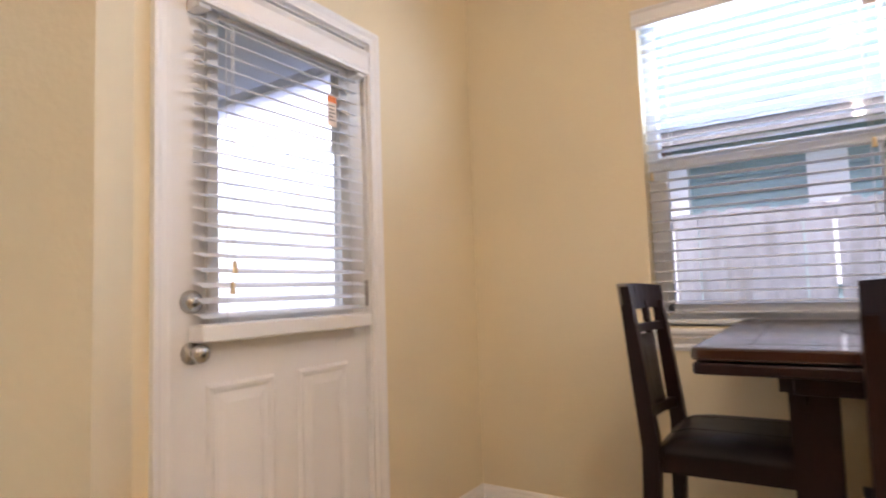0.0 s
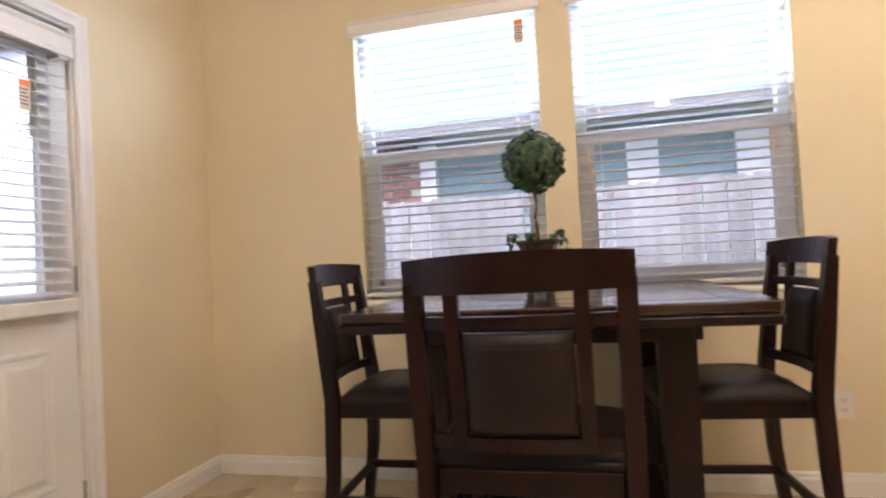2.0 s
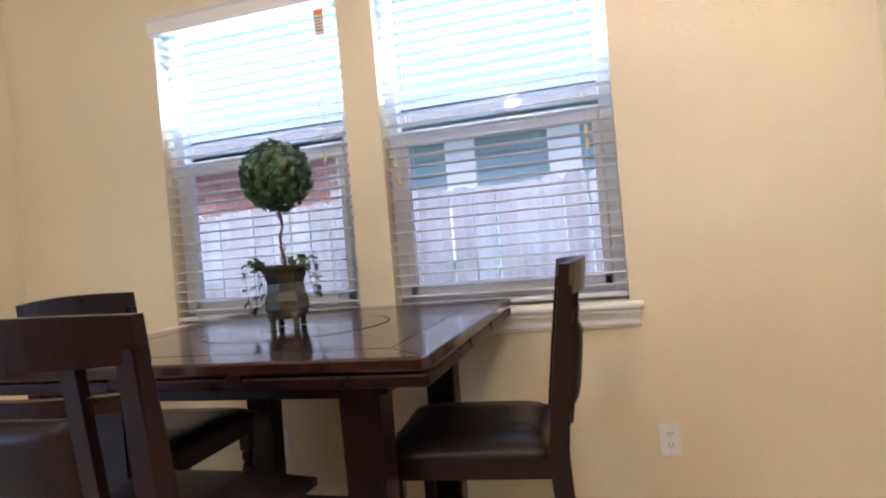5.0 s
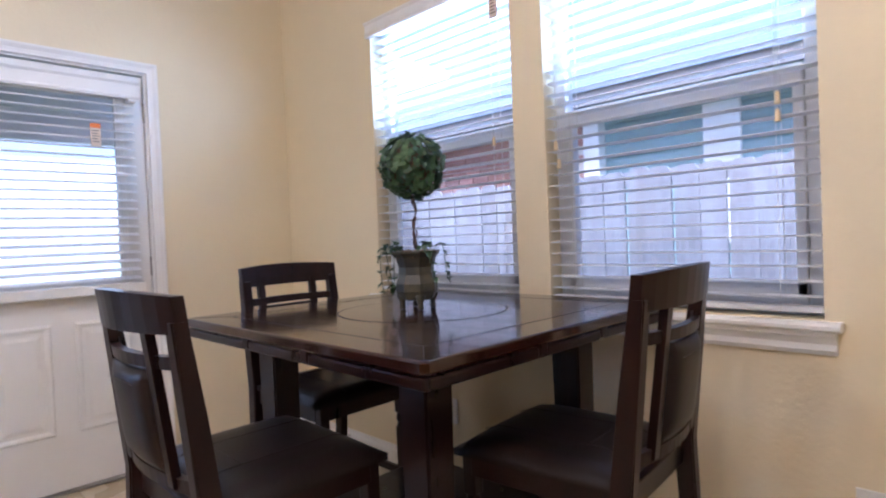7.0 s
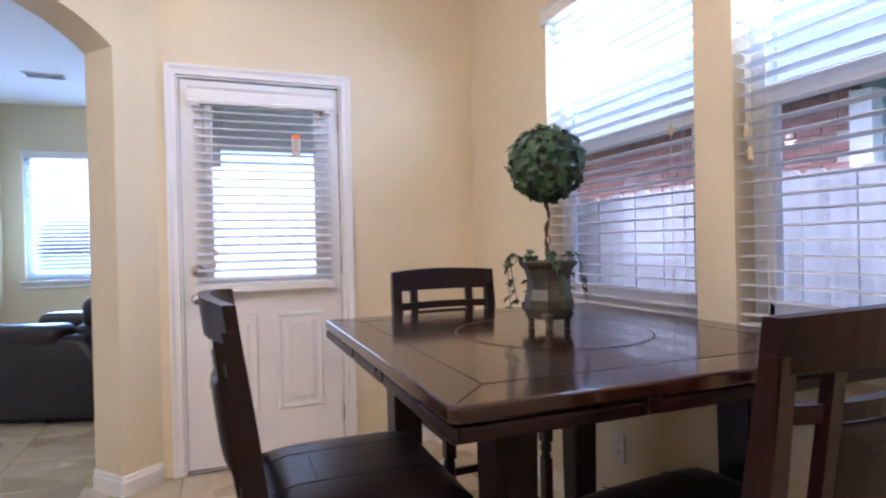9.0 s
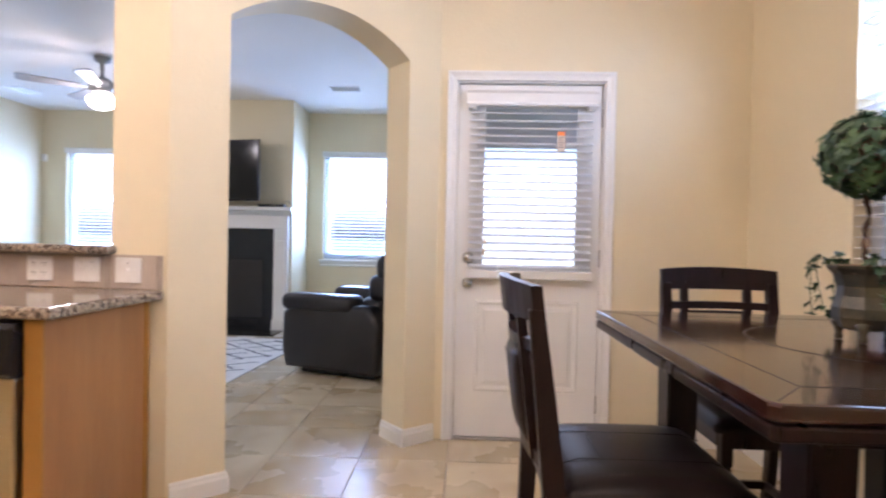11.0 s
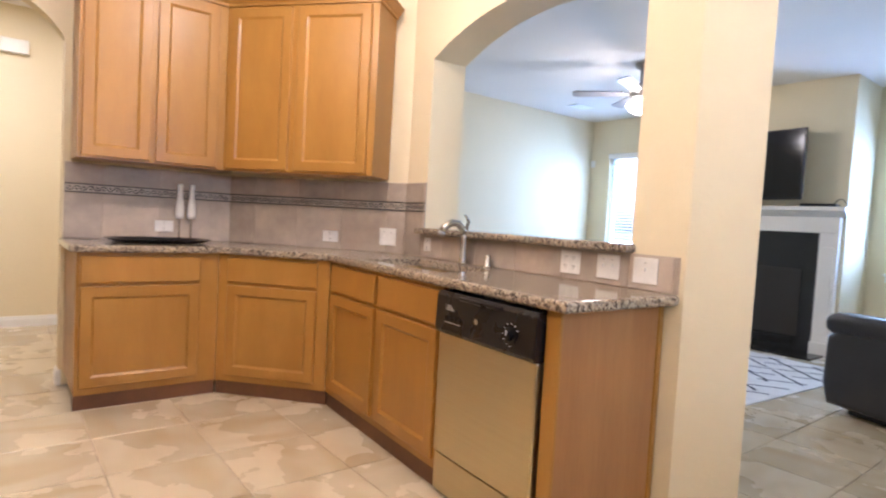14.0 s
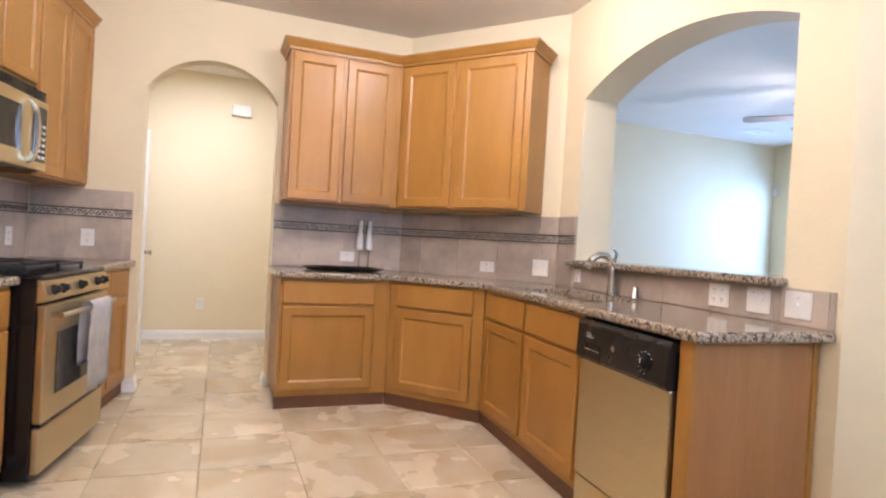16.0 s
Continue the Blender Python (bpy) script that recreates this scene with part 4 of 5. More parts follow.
def topiary(m):
    root = thing("topiary_plant", m, "ivy topiary ball on a thin stem in a footed pot", "plant")
    rnd = random.Random(7)
    prof = [(0.045, 0.028), (0.060, 0.034), (0.072, 0.060), (0.071, 0.085), (0.062, 0.115), (0.060, 0.140), (0.070, 0.172), (0.083, 0.186), (0.085, 0.194), (0.078, 0.194), (0.070, 0.180), (0.062, 0.172)]
    pot = part("pot", lathe(bmesh.new(), prof, flat=8), POTTERY, root, "dark bronze-green octagonal pot with scrolled feet")
    for i in range(4):
        a = math.pi / 4 + math.pi / 2 * i
        bm = bmesh.new()
        lathe(bm, [(0.008, 0), (0.011, 0.004), (0.008, 0.016), (0.012, 0.030), (0.020, 0.044), (0.012, 0.052)], 10, (0.052 * math.cos(a), 0.052 * math.sin(a), 0))
        smooth(part("foot", bm, POTTERY, pot))
    bm = bmesh.new()
    for i in range(170):
        a, r = rnd.uniform(0, 6.28), 0.066 * math.sqrt(rnd.random())
        x, y = r * math.cos(a), r * math.sin(a)
        q = rnd.uniform(0, 6.28)
        box(bm, x - 0.006, x + 0.006, y - 0.002, y + 0.002, 0.174, 0.182 + rnd.uniform(0, 0.012))
        tube(bm, [(x, y, 0.178), (x + 0.012 * math.cos(q), y + 0.012 * math.sin(q), 0.190 + rnd.uniform(0, 0.008))], 0.0016, 4)
    lathe(bm, [(0.066, 0.172), (0.03, 0.180), (0.004, 0.182)], 12)
    part("moss", bm, MOSS, root, "dried brown moss filling the pot")
    bm = bmesh.new()
    tube(bm, [(0.004 * math.sin(k * 1.3) , 0.004 * math.cos(k * 1.1), 0.175 + 0.205 * k / 8) for k in range(9)], 0.0058, 8, 0.0045)
    tube(bm, [(0.0075 * math.cos(k * 0.9), 0.0075 * math.sin(k * 0.9), 0.175 + 0.205 * k / 20) for k in range(21)], 0.0022, 5)
    smooth(part("stem", bm, STEM, root, "twisted brown stem"))
    c, R = Vector((0, 0, 0.478)), 0.106
    bm = bmesh.new()
    bmesh.ops.create_icosphere(bm, subdivisions=2, radius=R * 0.80, matrix=Matrix.Translation(c))
    for v in bm.verts:
        v.co = c + (v.co - c) * rnd.uniform(0.9, 1.05)
    part("crown_core", bm, STEM, root, "dark moss core under the leaves")
    bm = bmesh.new()
    n = 560
    for i in range(n):
        z = 1 - 2 * (i + 0.5) / n
        a = i * 2.399963 + rnd.uniform(-0.2, 0.2)
        d = Vector((math.sqrt(1 - z * z) * math.cos(a), math.sqrt(1 - z * z) * math.sin(a), z))
        q = d.to_track_quat("Z", "Y").to_matrix().to_4x4()
        spin = Matrix.Rotation(rnd.uniform(0, 6.28), 4, "Z") @ Matrix.Rotation(rnd.uniform(-0.15, 0.75), 4, "X")
        m4 = Matrix.Translation(c + d * R * rnd.uniform(0.86, 1.03)) @ q @ spin
        ivy_leaf(bm, m4, rnd.uniform(0.020, 0.034))
    part("crown", bm, LEAF, root, "dense ball of green ivy leaves")
    for k, (a0, length) in enumerate(((3.6, 0.13), (4.2, 0.10), (2.9, 0.12), (0.3, 0.09), (5.6, 0.08), (1.6, 0.08))):
        bm = bmesh.new()
        pts = []
        for i in range(8):
            u = i / 7
            r = 0.055 + 0.055 * math.sin(min(1, u * 1.6) * math.pi / 2) + 0.012 * math.sin(k + 3 * u)
            pts.append(Vector((r * math.cos(a0 + 0.25 * u), r * math.sin(a0 + 0.25 * u), 0.185 + 0.045 * math.sin(math.pi * min(1, u * 1.3)) - length * u * u)))
        tube(bm, pts, 0.0013, 5)
        for i, p in enumerate(pts[1:], 1):
            for _ in range(2):
                m4 = Matrix.Translation(p) @ Matrix.Rotation(a0 - 1.57 + rnd.uniform(-1.2, 1.2), 4, "Z") @ Matrix.Rotation(rnd.uniform(-1.2, 0.6), 4, "X")
                ivy_leaf(bm, m4, rnd.uniform(0.018, 0.032))
        part("trailing_vine", bm, LEAF, root)
    return root


topiary(pose(1.305, 2.605, 0.912, 0, 0, 12))


# ---- kitchen ----
def shaker(x0, x1, z0, z1, y=-0.019, rail=0.055, flat=False):
    """Door or drawer front with a recessed panel and bevelled inner edge."""
    bm = bmesh.new()
    o = [(x0, z0), (x1, z0), (x1, z1), (x0, z1)]
    sgn = [(1, 1), (-1, 1), (-1, -1), (1, -1)]
    if flat:
        steps = ((0, 0.0), (0, y + 0.004), (0.004, y), (0.012, y), )
    else:
        steps = ((0, 0.0), (0, y + 0.004), (0.004, y), (rail, y), (rail + 0.004, y + 0.002), (rail + 0.013, y + 0.010), (rail + 0.016, y + 0.011))
    rings = [[bm.verts.new((a + s[0] * i, yy, b + s[1] * i)) for (a, b), s in zip(o, sgn)] for i, yy in steps]
    for r0, r1 in zip(rings, rings[1:]):
        for i in range(4):
            bm.faces.new((r0[i], r0[(i + 1) % 4], r1[(i + 1) % 4], r1[i]))
    bm.faces.new(rings[0][::-1])
    bm.faces.new(rings[-1])
    return bm


def base_cabinet(m, w, units, label, depth=0.58, gable=None, top=0.872):
    """units: (x0, x1, has_drawer)."""
    root = thing("base_cabinet", m, label, "cabinet", "base cabinets")
    bm = prism(bmesh.new(), gable or [(0, 0), (w, 0), (w, depth), (0, depth)], 0.085, top)
    if top < 0.872:
        box(bm, 0, w, 0, 0.02, top, 0.872)
    part("body", bm, OAK, root)
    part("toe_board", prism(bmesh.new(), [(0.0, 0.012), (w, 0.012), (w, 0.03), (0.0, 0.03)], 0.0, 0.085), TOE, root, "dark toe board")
    for x0, x1, drawer in units:
        zt = 0.855
        if drawer:
            part("drawer_front", shaker(x0, x1, 0.705, zt, flat=True), OAK, root)
            zt = 0.685
        part("cabinet_door", shaker(x0, x1, 0.125, zt), OAK, root)
    return root


def crown(root, pts, z):
    bm = bmesh.new()
    prof = [(0, 0), (0.012, 0), (0.014, 0.018), (0.024, 0.026), (0.044, 0.058), (0.050, 0.060), (0.050, 0.072), (0, 0.072)]
    rows = []
    P = [Vector((*p, 0)) for p in pts]
    for i, p in enumerate(P):
        d0 = (P[i] - P[i - 1]).normalized() if i else (P[1] - P[0]).normalized()
        d1 = (P[i + 1] - P[i]).normalized() if i < len(P) - 1 else d0
        n0, n1 = Vector((d0.y, -d0.x, 0)), Vector((d1.y, -d1.x, 0))
        mit = n0 + n1
        mit = mit / mit.dot(n0)
        rows.append([bm.verts.new(p + mit * o + Vector((0, 0, z + h))) for o, h in prof])
    for a, b in zip(rows, rows[1:]):
        for j in range(len(prof)):
            k = (j + 1) % len(prof)
            bm.faces.new((a[j], a[k], b[k], b[j]))
    bm.faces.new(rows[0])
    bm.faces.new(rows[-1][::-1])
    part("crown_moulding", bm, OAK, root)


def wall_cabinet(m, w, doors, label, z0=1.40, z1=2.465, depth=0.32, gable=None, crown_pts=None):
    root = thing("wall_cabinet", m, label, "cabinet", "wall cabinets")
    part("body", prism(bmesh.new(), gable or [(0, 0), (w, 0), (w, depth), (0, depth)], z0, z1), OAK, root)
    for x0, x1 in doors:
        part("cabinet_door", shaker(x0, x1, z0 + 0.012, z1 - 0.025, rail=0.058), OAK, root)
    crown(root, crown_pts or [(0, depth), (0, 0), (w, 0), (w, depth)], z1 - 0.012)
    return root


MB = pose(2.19, -2.155, 0, 0, 0, 180)
MD = pose(1.445, -2.155, 0, 0, 0, 132.5)
MC = pose(0.955, -1.62, 0, 0, 0, 86)
base_cabinet(MB, 0.745, [(0.02, 0.635, True)], "honey maple base cabinet with a drawer over one door", gable=[(0, 0), (0.745, 0), (0.88, 0.30), (0.88, 0.58), (0, 0.58)])
base_cabinet(MD, 0.7255, [(0.07, 0.645, True)], "honey maple corner base cabinet with a drawer over one door", gable=[(0.003, 0), (0.722, 0), (0.52, 0.42), (0.24, 0.42)])
base_cabinet(MC, 1.205, [(0.06, 0.60, True), (0.645, 1.185, True)], "honey maple sink base cabinet with two doors and false drawer fronts", gable=[(0.0, 0), (1.205, 0), (1.205, 0.56), (0.42, 0.52), (0.22, 0.30)], top=0.66)
# end panel by the dishwasher
ep = thing("end_panel", pose(0.478, 0.20, 0), "honey maple end panel beside the dishwasher", "cabinet panel")
part("panel", B(0.03, 0.594, 0, 0.052, 0, 0.872, 0.002), OAK_SIDE, ep)
part("stile", B(0.595, 0.608, -0.006, 0.055, 0, 0.872, 0.002), OAK, ep)
part("scribe_strip", B(0.0, 0.028, 0.0, 0.058, 0, 0.872, 0.003), OAK, ep)


def dishwasher(m):
    root = thing("dishwasher", m, "stainless dishwasher with a black control panel under the granite counter", "dishwasher")
    w = 0.598
    part("tub", B(0.004, w - 0.004, 0.02, 0.55, 0.10, 0.865), BLACKPLASTIC, root)
    part("door_panel", B(0.004, w - 0.004, -0.022, 0.02, 0.185, 0.69, 0.008), STEEL, root, "brushed stainless door")
    part("kick_panel", B(0.004, w - 0.004, -0.014, 0.02, 0.02, 0.178, 0.004), STEEL, root)
    bm = bmesh.new()
    prism(bm, [(-0.030, 0.69), (-0.042, 0.705), (-0.036, 0.845), (-0.026, 0.862), (0.02, 0.862), (0.02, 0.69)], 0.0, w, "x", 0.004)
    panel = part("control_panel", bm, BLACKPLASTIC, root, "black control panel with buttons and a dial")
    bm = bmesh.new()
    prism(bm, [(-0.037, 0.838), (-0.044, 0.842), (-0.044, 0.852), (-0.033, 0.856)], 0.16, 0.42, "x", 0.002)
    part("latch_lip", bm, BLACKPLASTIC, panel)
    bm = lathe(bmesh.new(), [(0.030, 0), (0.030, 0.004), (0.020, 0.006), (0.018, 0.020), (0.004, 0.022)], 24)
    bmesh.ops.rotate(bm, verts=bm.verts, matrix=Matrix.Rotation(radians(90), 3, "X"))
    for v in bm.verts:
        v.co += Vector((0.475, -0.040, 0.765))
    part("dial", bm, BLACKENAMEL, panel)
    part("dial_mark", B(0.473, 0.477, -0.0632, -0.0612, 0.765, 0.783), PLATE, panel)
    bm = bmesh.new()
    for i in range(4):
        box(bm, 0.07 + 0.028 * i, 0.092 + 0.028 * i, -0.046, -0.038, 0.752, 0.768, 0.002)
    part("buttons", bm, BLACKENAMEL, panel)
    bm = bmesh.new()
    for i in range(4):
        box(bm, 0.07 + 0.028 * i, 0.090 + 0.028 * i, -0.0418, -0.040, 0.74, 0.743)
    for i in range(3):
        box(bm, 0.07, 0.13 - 0.012 * i, -0.0405, -0.0385, 0.792 + 0.008 * i, 0.794 + 0.008 * i)
    for k in range(9):
        a = radians(30 + 30 * k)
        x, z = 0.475 + 0.04 * math.cos(a), 0.765 + 0.04 * math.sin(a)
        box(bm, x - 0.003, x + 0.003, -0.0425, -0.0395, z - 0.001, z + 0.001)
    part("panel_print", bm, PLATE, panel)
    bm = bmesh.new()
    cyl(bm, (0.275, -0.040, 0.775), (0.275, -0.0425, 0.775), 0.012, seg=20)
    part("round_badge", bm, CHROME, panel)


dishwasher(pose(1.0405, -0.412, 0, 0, 0, 86))


# countertop: one L-shaped slab with a sink cut-out
def countertop():
    root = thing("countertop", pose(0, 0, 0), "speckled brown granite countertop with a rounded edge", "countertop")
    z0, z1 = 0.875, 0.915
    front = [(2.228, -2.108), (1.462, -2.108), (0.992, -1.605), (1.118, 0.30)]
    back = [(0.481, 0.315), (0.380, -1.70), (1.204, -2.732), (2.228, -2.732)]
    bm = bmesh.new()
    outer = front + back
    # sink cut-out along the pass wall
    hole = [(0.56, -1.275), (0.93, -1.275), (0.93, -0.595), (0.56, -0.595)]
    def face_with_hole(z, flip):
        ov = [bm.verts.new((x, y, z)) for x, y in outer]
        hv = [bm.verts.new((x, y, z)) for x, y in hole]
        polys = [
            [ov[0], ov[1], ov[6], ov[7]],
            [ov[1], ov[2], hv[1], hv[0], ov[5], ov[6]],
            [ov[2], ov[3], hv[2], hv[1]],
            [ov[3], ov[4], hv[3], hv[2]],
            [ov[4], ov[5], hv[0], hv[3]],
        ]
        fs = [bm.faces.new(p[::-1] if flip else p) for p in polys]
        return ov, hv, fs
    o1, h1, _ = face_with_hole(z1, False)
    o0, h0, _ = face_with_hole(z0, True)
    for a, b in ((o0, o1), (h0, h1)):
        n = len(a)
        for i in range(n):
            bm.faces.new((a[i], a[(i + 1) % n], b[(i + 1) % n], b[i]))
    bmesh.ops.recalc_face_normals(bm, faces=bm.faces)
    es = []
    for i in (7, 0, 1, 2, 3):
        for ring in (o0, o1):
            e = bm.edges.get((ring[i], ring[(i + 1) % 8]))
            if e:
                es.append(e)
    bmesh.ops.bevel(bm, geom=es, offset=0.014, segments=4, profile=0.5, affect="EDGES")
    part("slab", bm, GRANITE, root)
    return root


countertop()


def sink():
    root = thing("kitchen_sink", pose(0.745, -0.935, 0.875), "stainless undermount double-bowl sink set in the granite", "sink")
    for y0, y1 in ((-0.345, -0.005), (0.015, 0.345)):
        bm = bmesh.new()
        o = [(-0.185, y0), (0.185, y0), (0.185, y1), (-0.185, y1)]
        sg = [(1, 1), (-1, 1), (-1, -1), (1, -1)]
        rings = [[bm.verts.new((x + s[0] * i, y + s[1] * i, z)) for (x, y), s in zip(o, sg)] for i, z in ((-0.012, -0.001), (0, -0.001), (0.006, -0.02), (0.02, -0.17), (0.05, -0.185))]
        for r0, r1 in zip(rings, rings[1:]):
            for i in range(4):
                bm.faces.new((r0[i], r0[(i + 1) % 4], r1[(i + 1) % 4], r1[i]))
        bm.faces.new(rings[-1])
        bowl = part("bowl", bm, STEEL, root)
        part("drain", lathe(bmesh.new(), [(0.04, -0.184), (0.038, -0.181), (0.01, -0.182)], 20, (0, (y0 + y1) / 2, 0)), CHROME, bowl)


sink()


def faucet():
    root = thing("kitchen_faucet", pose(0.468, -0.985, 0.9155, 0, 0, -LEAN), "brushed nickel pull-down kitchen faucet behind the sink", "faucet")
    bm = bmesh.new()
    lathe(bm, [(0.030, 0), (0.031, 0.004), (0.026, 0.012), (0.023, 0.03), (0.022, 0.12), (0.024, 0.15), (0.022, 0.165)], 20)
    smooth(part("body", bm, CHROME, root))
    bm = bmesh.new()
    tube(bm, [(0, 0, 0.15), (0.012, 0.0, 0.19), (0.045, 0.0, 0.222), (0.09, 0, 0.226), (0.13, 0, 0.206), (0.155, 0, 0.172)], 0.019, 14, 0.021)
    smooth(part("spout", bm, CHROME, root))
    bm = bmesh.new()
    tube(bm, [(0.155, 0, 0.172), (0.165, 0, 0.152)], 0.022, 14, 0.019)
    smooth(part("spray_head", bm, BRUSHED, root))
    bm = bmesh.new()
    tube(bm, [(0.0, 0.0, 0.16), (-0.004, 0.012, 0.20), (-0.012, 0.02, 0.235), (0.006, 0.022, 0.262), (0.02, 0.02, 0.272)], 0.012, 10, 0.007)
    smooth(part("lever", bm, CHROME, root))
    s = thing("soap_dispenser", pose(0.46, -0.79, 0.9155), "small brushed nickel air-gap cap by the faucet", "soap dispenser")
    bm = lathe(bmesh.new(), [(0.022, 0), (0.022, 0.006), (0.017, 0.010), (0.017, 0.058), (0.013, 0.066), (0.003, 0.068)], 18)
    smooth(part("cap", bm, CHROME, s))


faucet()
# pass-through bar ledge
lg = thing("bar_ledge", pose(pass_x(-0.697) - 0.086, -0.697, 1.0605, 0, 0, -LEAN), "speckled granite ledge on the pass-through half wall", "countertop")
part("slab", prism(bmesh.new(), [(-0.23, -0.775), (0.087, -0.775), (0.087, -0.80), (0.15, -0.80), (0.15, 0.805), (0.087, 0.805), (0.087, 0.775), (-0.23, 0.775)], 0, 0.038, bev=0.014, seg=4), GRANITE, lg)

# wall cabinets
wall_cabinet(pose(2.175, -2.42, 0, 0, 0, 180), 0.815, [(0.02, 0.375), (0.405, 0.765)], "honey maple wall cabinet with two doors and crown moulding",
             gable=[(0, 0), (0.815, 0), (0.90, 0.12), (0.90, 0.315), (0, 0.315)], crown_pts=[(0, 0.315), (0, 0), (0.815, 0)])
wall_cabinet(pose(1.36, -2.42, 0, 0, 0, 128.6), 1.04, [(0.03, 0.465), (0.51, 0.995)], "honey maple corner wall cabinet with two doors",
             gable=[(0.002, 0), (1.04, 0), (1.04, 0.315), (0.24, 0.315)], crown_pts=[(0, 0), (1.04, 0), (1.04, 0.315)])


# ---- backsplash ----
def splash(name, m, length, z0, z1, border=True, size=0.33):
    root = structure(thing(name, m, "mottled travertine tile backsplash", "backsplash"))
    part("bed", B(0, length, -0.006, -0.0005, z0, z1), SPLASHGROUT, root)
    rows = [(z0 + 0.003, 1.195), (1.262, z1 - 0.002)] if border else [(z0 + 0.003, z1 - 0.002)]
    for za, zb in rows:
        x = 0.0
        first = True
        while x < length - 0.01:
            x1 = min(length, x + (size * 0.62 if first else size))
            first = False
            bm = B(x + 0.0015, x1 - 0.0015, -0.0105, -0.005, za, zb, 0.0012, 1)
            part("tile", bm, SPLASH, root)
            x = x1
    if border:
        part("listel_strip", B(0, length, -0.010, -0.005, 1.198, 1.259), LISTELBED, root, "pale border strip with dark scrolls")
        bm = bmesh.new()
        for z in (1.199, 1.2505):
            box(bm, 0, length, -0.0135, -0.009, z, z + 0.0075)
        part("listel_bead", bm, LISTEL, root)
        bm = bmesh.new()
        x, k = 0.012, 0
        while x < length - 0.03:
            s = 1 if k % 2 else -1
            tube(bm, [(x + 0.034 * u / 6, -0.011, 1.2285 + s * 0.014 * math.sin(math.pi * u / 6)) for u in range(7)], 0.0034, 5)
            cyl(bm, (x + 0.017, -0.009, 1.2285 - s * 0.006), (x + 0.017, -0.0135, 1.2285 - s * 0.006), 0.0065, seg=8)
            cyl(bm, (x + 0.030, -0.009, 1.2285 + s * 0.010), (x + 0.030, -0.013, 1.2285 + s * 0.010), 0.0042, seg=6)
            x += 0.036
            k += 1
        part("listel_scrolls", bm, LISTEL, root)
    return root


splash("backsplash_1", pose(2.205, -2.74, 0, 0, 0, 180), 1.0, 0.915, 1.385)
splash("backsplash_2", pose(1.20, -2.74, 0, 0, 0, 128.6), 1.318, 0.915, 1.385)
splash("backsplash_3", on_pass(-1.703), 0.23, 0.915, 1.385)
splash("backsplash_4", on_pass(-1.472), 1.554, 0.915, 1.059, False)
splash("backsplash_5", on_pass(0.082), 0.226, 0.915, 1.059, False)
PR = lambda y, z: on_pass(y, z, 0.0115)
plate(PR(-0.232, 0.995), "white double outlet plate on the tile backsplash", 2, "outlet", 0.115, 0.105)
plate(PR(-0.02, 0.995), "white double toggle switch on the tile backsplash", 2, "switch", 0.115, 0.105)
plate(PR(0.164, 0.995), "white phone jack plate on the tile backsplash", 1, "switch", 0.115, 0.105)
plate(PR(-1.416, 0.998), "white small outlet plate on the tile backsplash", 1, "outlet", 0.07, 0.085)
PD = lambda s, z: pose(1.20, -2.74, z, 0, 0, 128.6) @ pose(s, -0.0115, 0)
plate(PD(0.79, 1.002), "white duplex outlet on the corner backsplash", 1, "outlet", 0.115, 0.075)
plate(PD(1.205, 1.022), "white double switch plate on the corner backsplash", 2, "switch", 0.115, 0.115)
plate(pose(1.64, -2.7285, 1.01, 0, 0, 180), "white outlet plate behind the tray", 1, "outlet", 0.115, 0.075)


def tray():
    root = thing("serving_tray", pose(1.72, -2.46, 0.9155, 0, 0, 4), "black oval serving tray lying on the granite counter", "tray")
    bm = bmesh.new()
    n = 40
    rings = []
    for r, z in ((0.80, 0.004), (0.84, 0.004), (0.93, 0.016), (1.0, 0.022), (1.0, 0.025), (0.92, 0.020), (0.83, 0.008), (0.80, 0.007)):
        rings.append([bm.verts.new((0.30 * r * math.copysign(abs(math.cos(t)) ** 0.7, math.cos(t)), 0.19 * r * math.copysign(abs(math.sin(t)) ** 0.7, math.sin(t)), z)) for t in [2 * math.pi * i / n for i in range(n)]])
    for a, b in zip(rings, rings[1:]):
        for i in range(n):
            bm.faces.new((a[i], a[(i + 1) % n], b[(i + 1) % n], b[i]))
    bm.faces.new(rings[0][::-1])
    bm.faces.new(rings[-1])
    part("dish", bm, BLACKENAMEL, root)
    for i, (x, h) in enumerate(((1.553, 0.34), (1.478, 0.345))):
        g = thing("white_bottle", pose(x, -2.69, 0.9155), "slim white bottle-shaped plug-in dispenser on the backsplash", "dispenser", "white dispensers")
        bm = bmesh.new()
        lathe(bm, [(0.010, 0.15), (0.026, 0.155), (0.028, 0.17), (0.026, 0.24), (0.017, 0.30), (0.016, 0.36), (0.018, 0.375), (0.010, 0.385)], 18)
        smooth(part("bottle", bm, PLATE, g))
        part("stand", lathe(bmesh.new(), [(0.026, 0), (0.026, 0.004), (0.005, 0.008), (0.005, 0.15)], 14), CHROME, g)


tray()


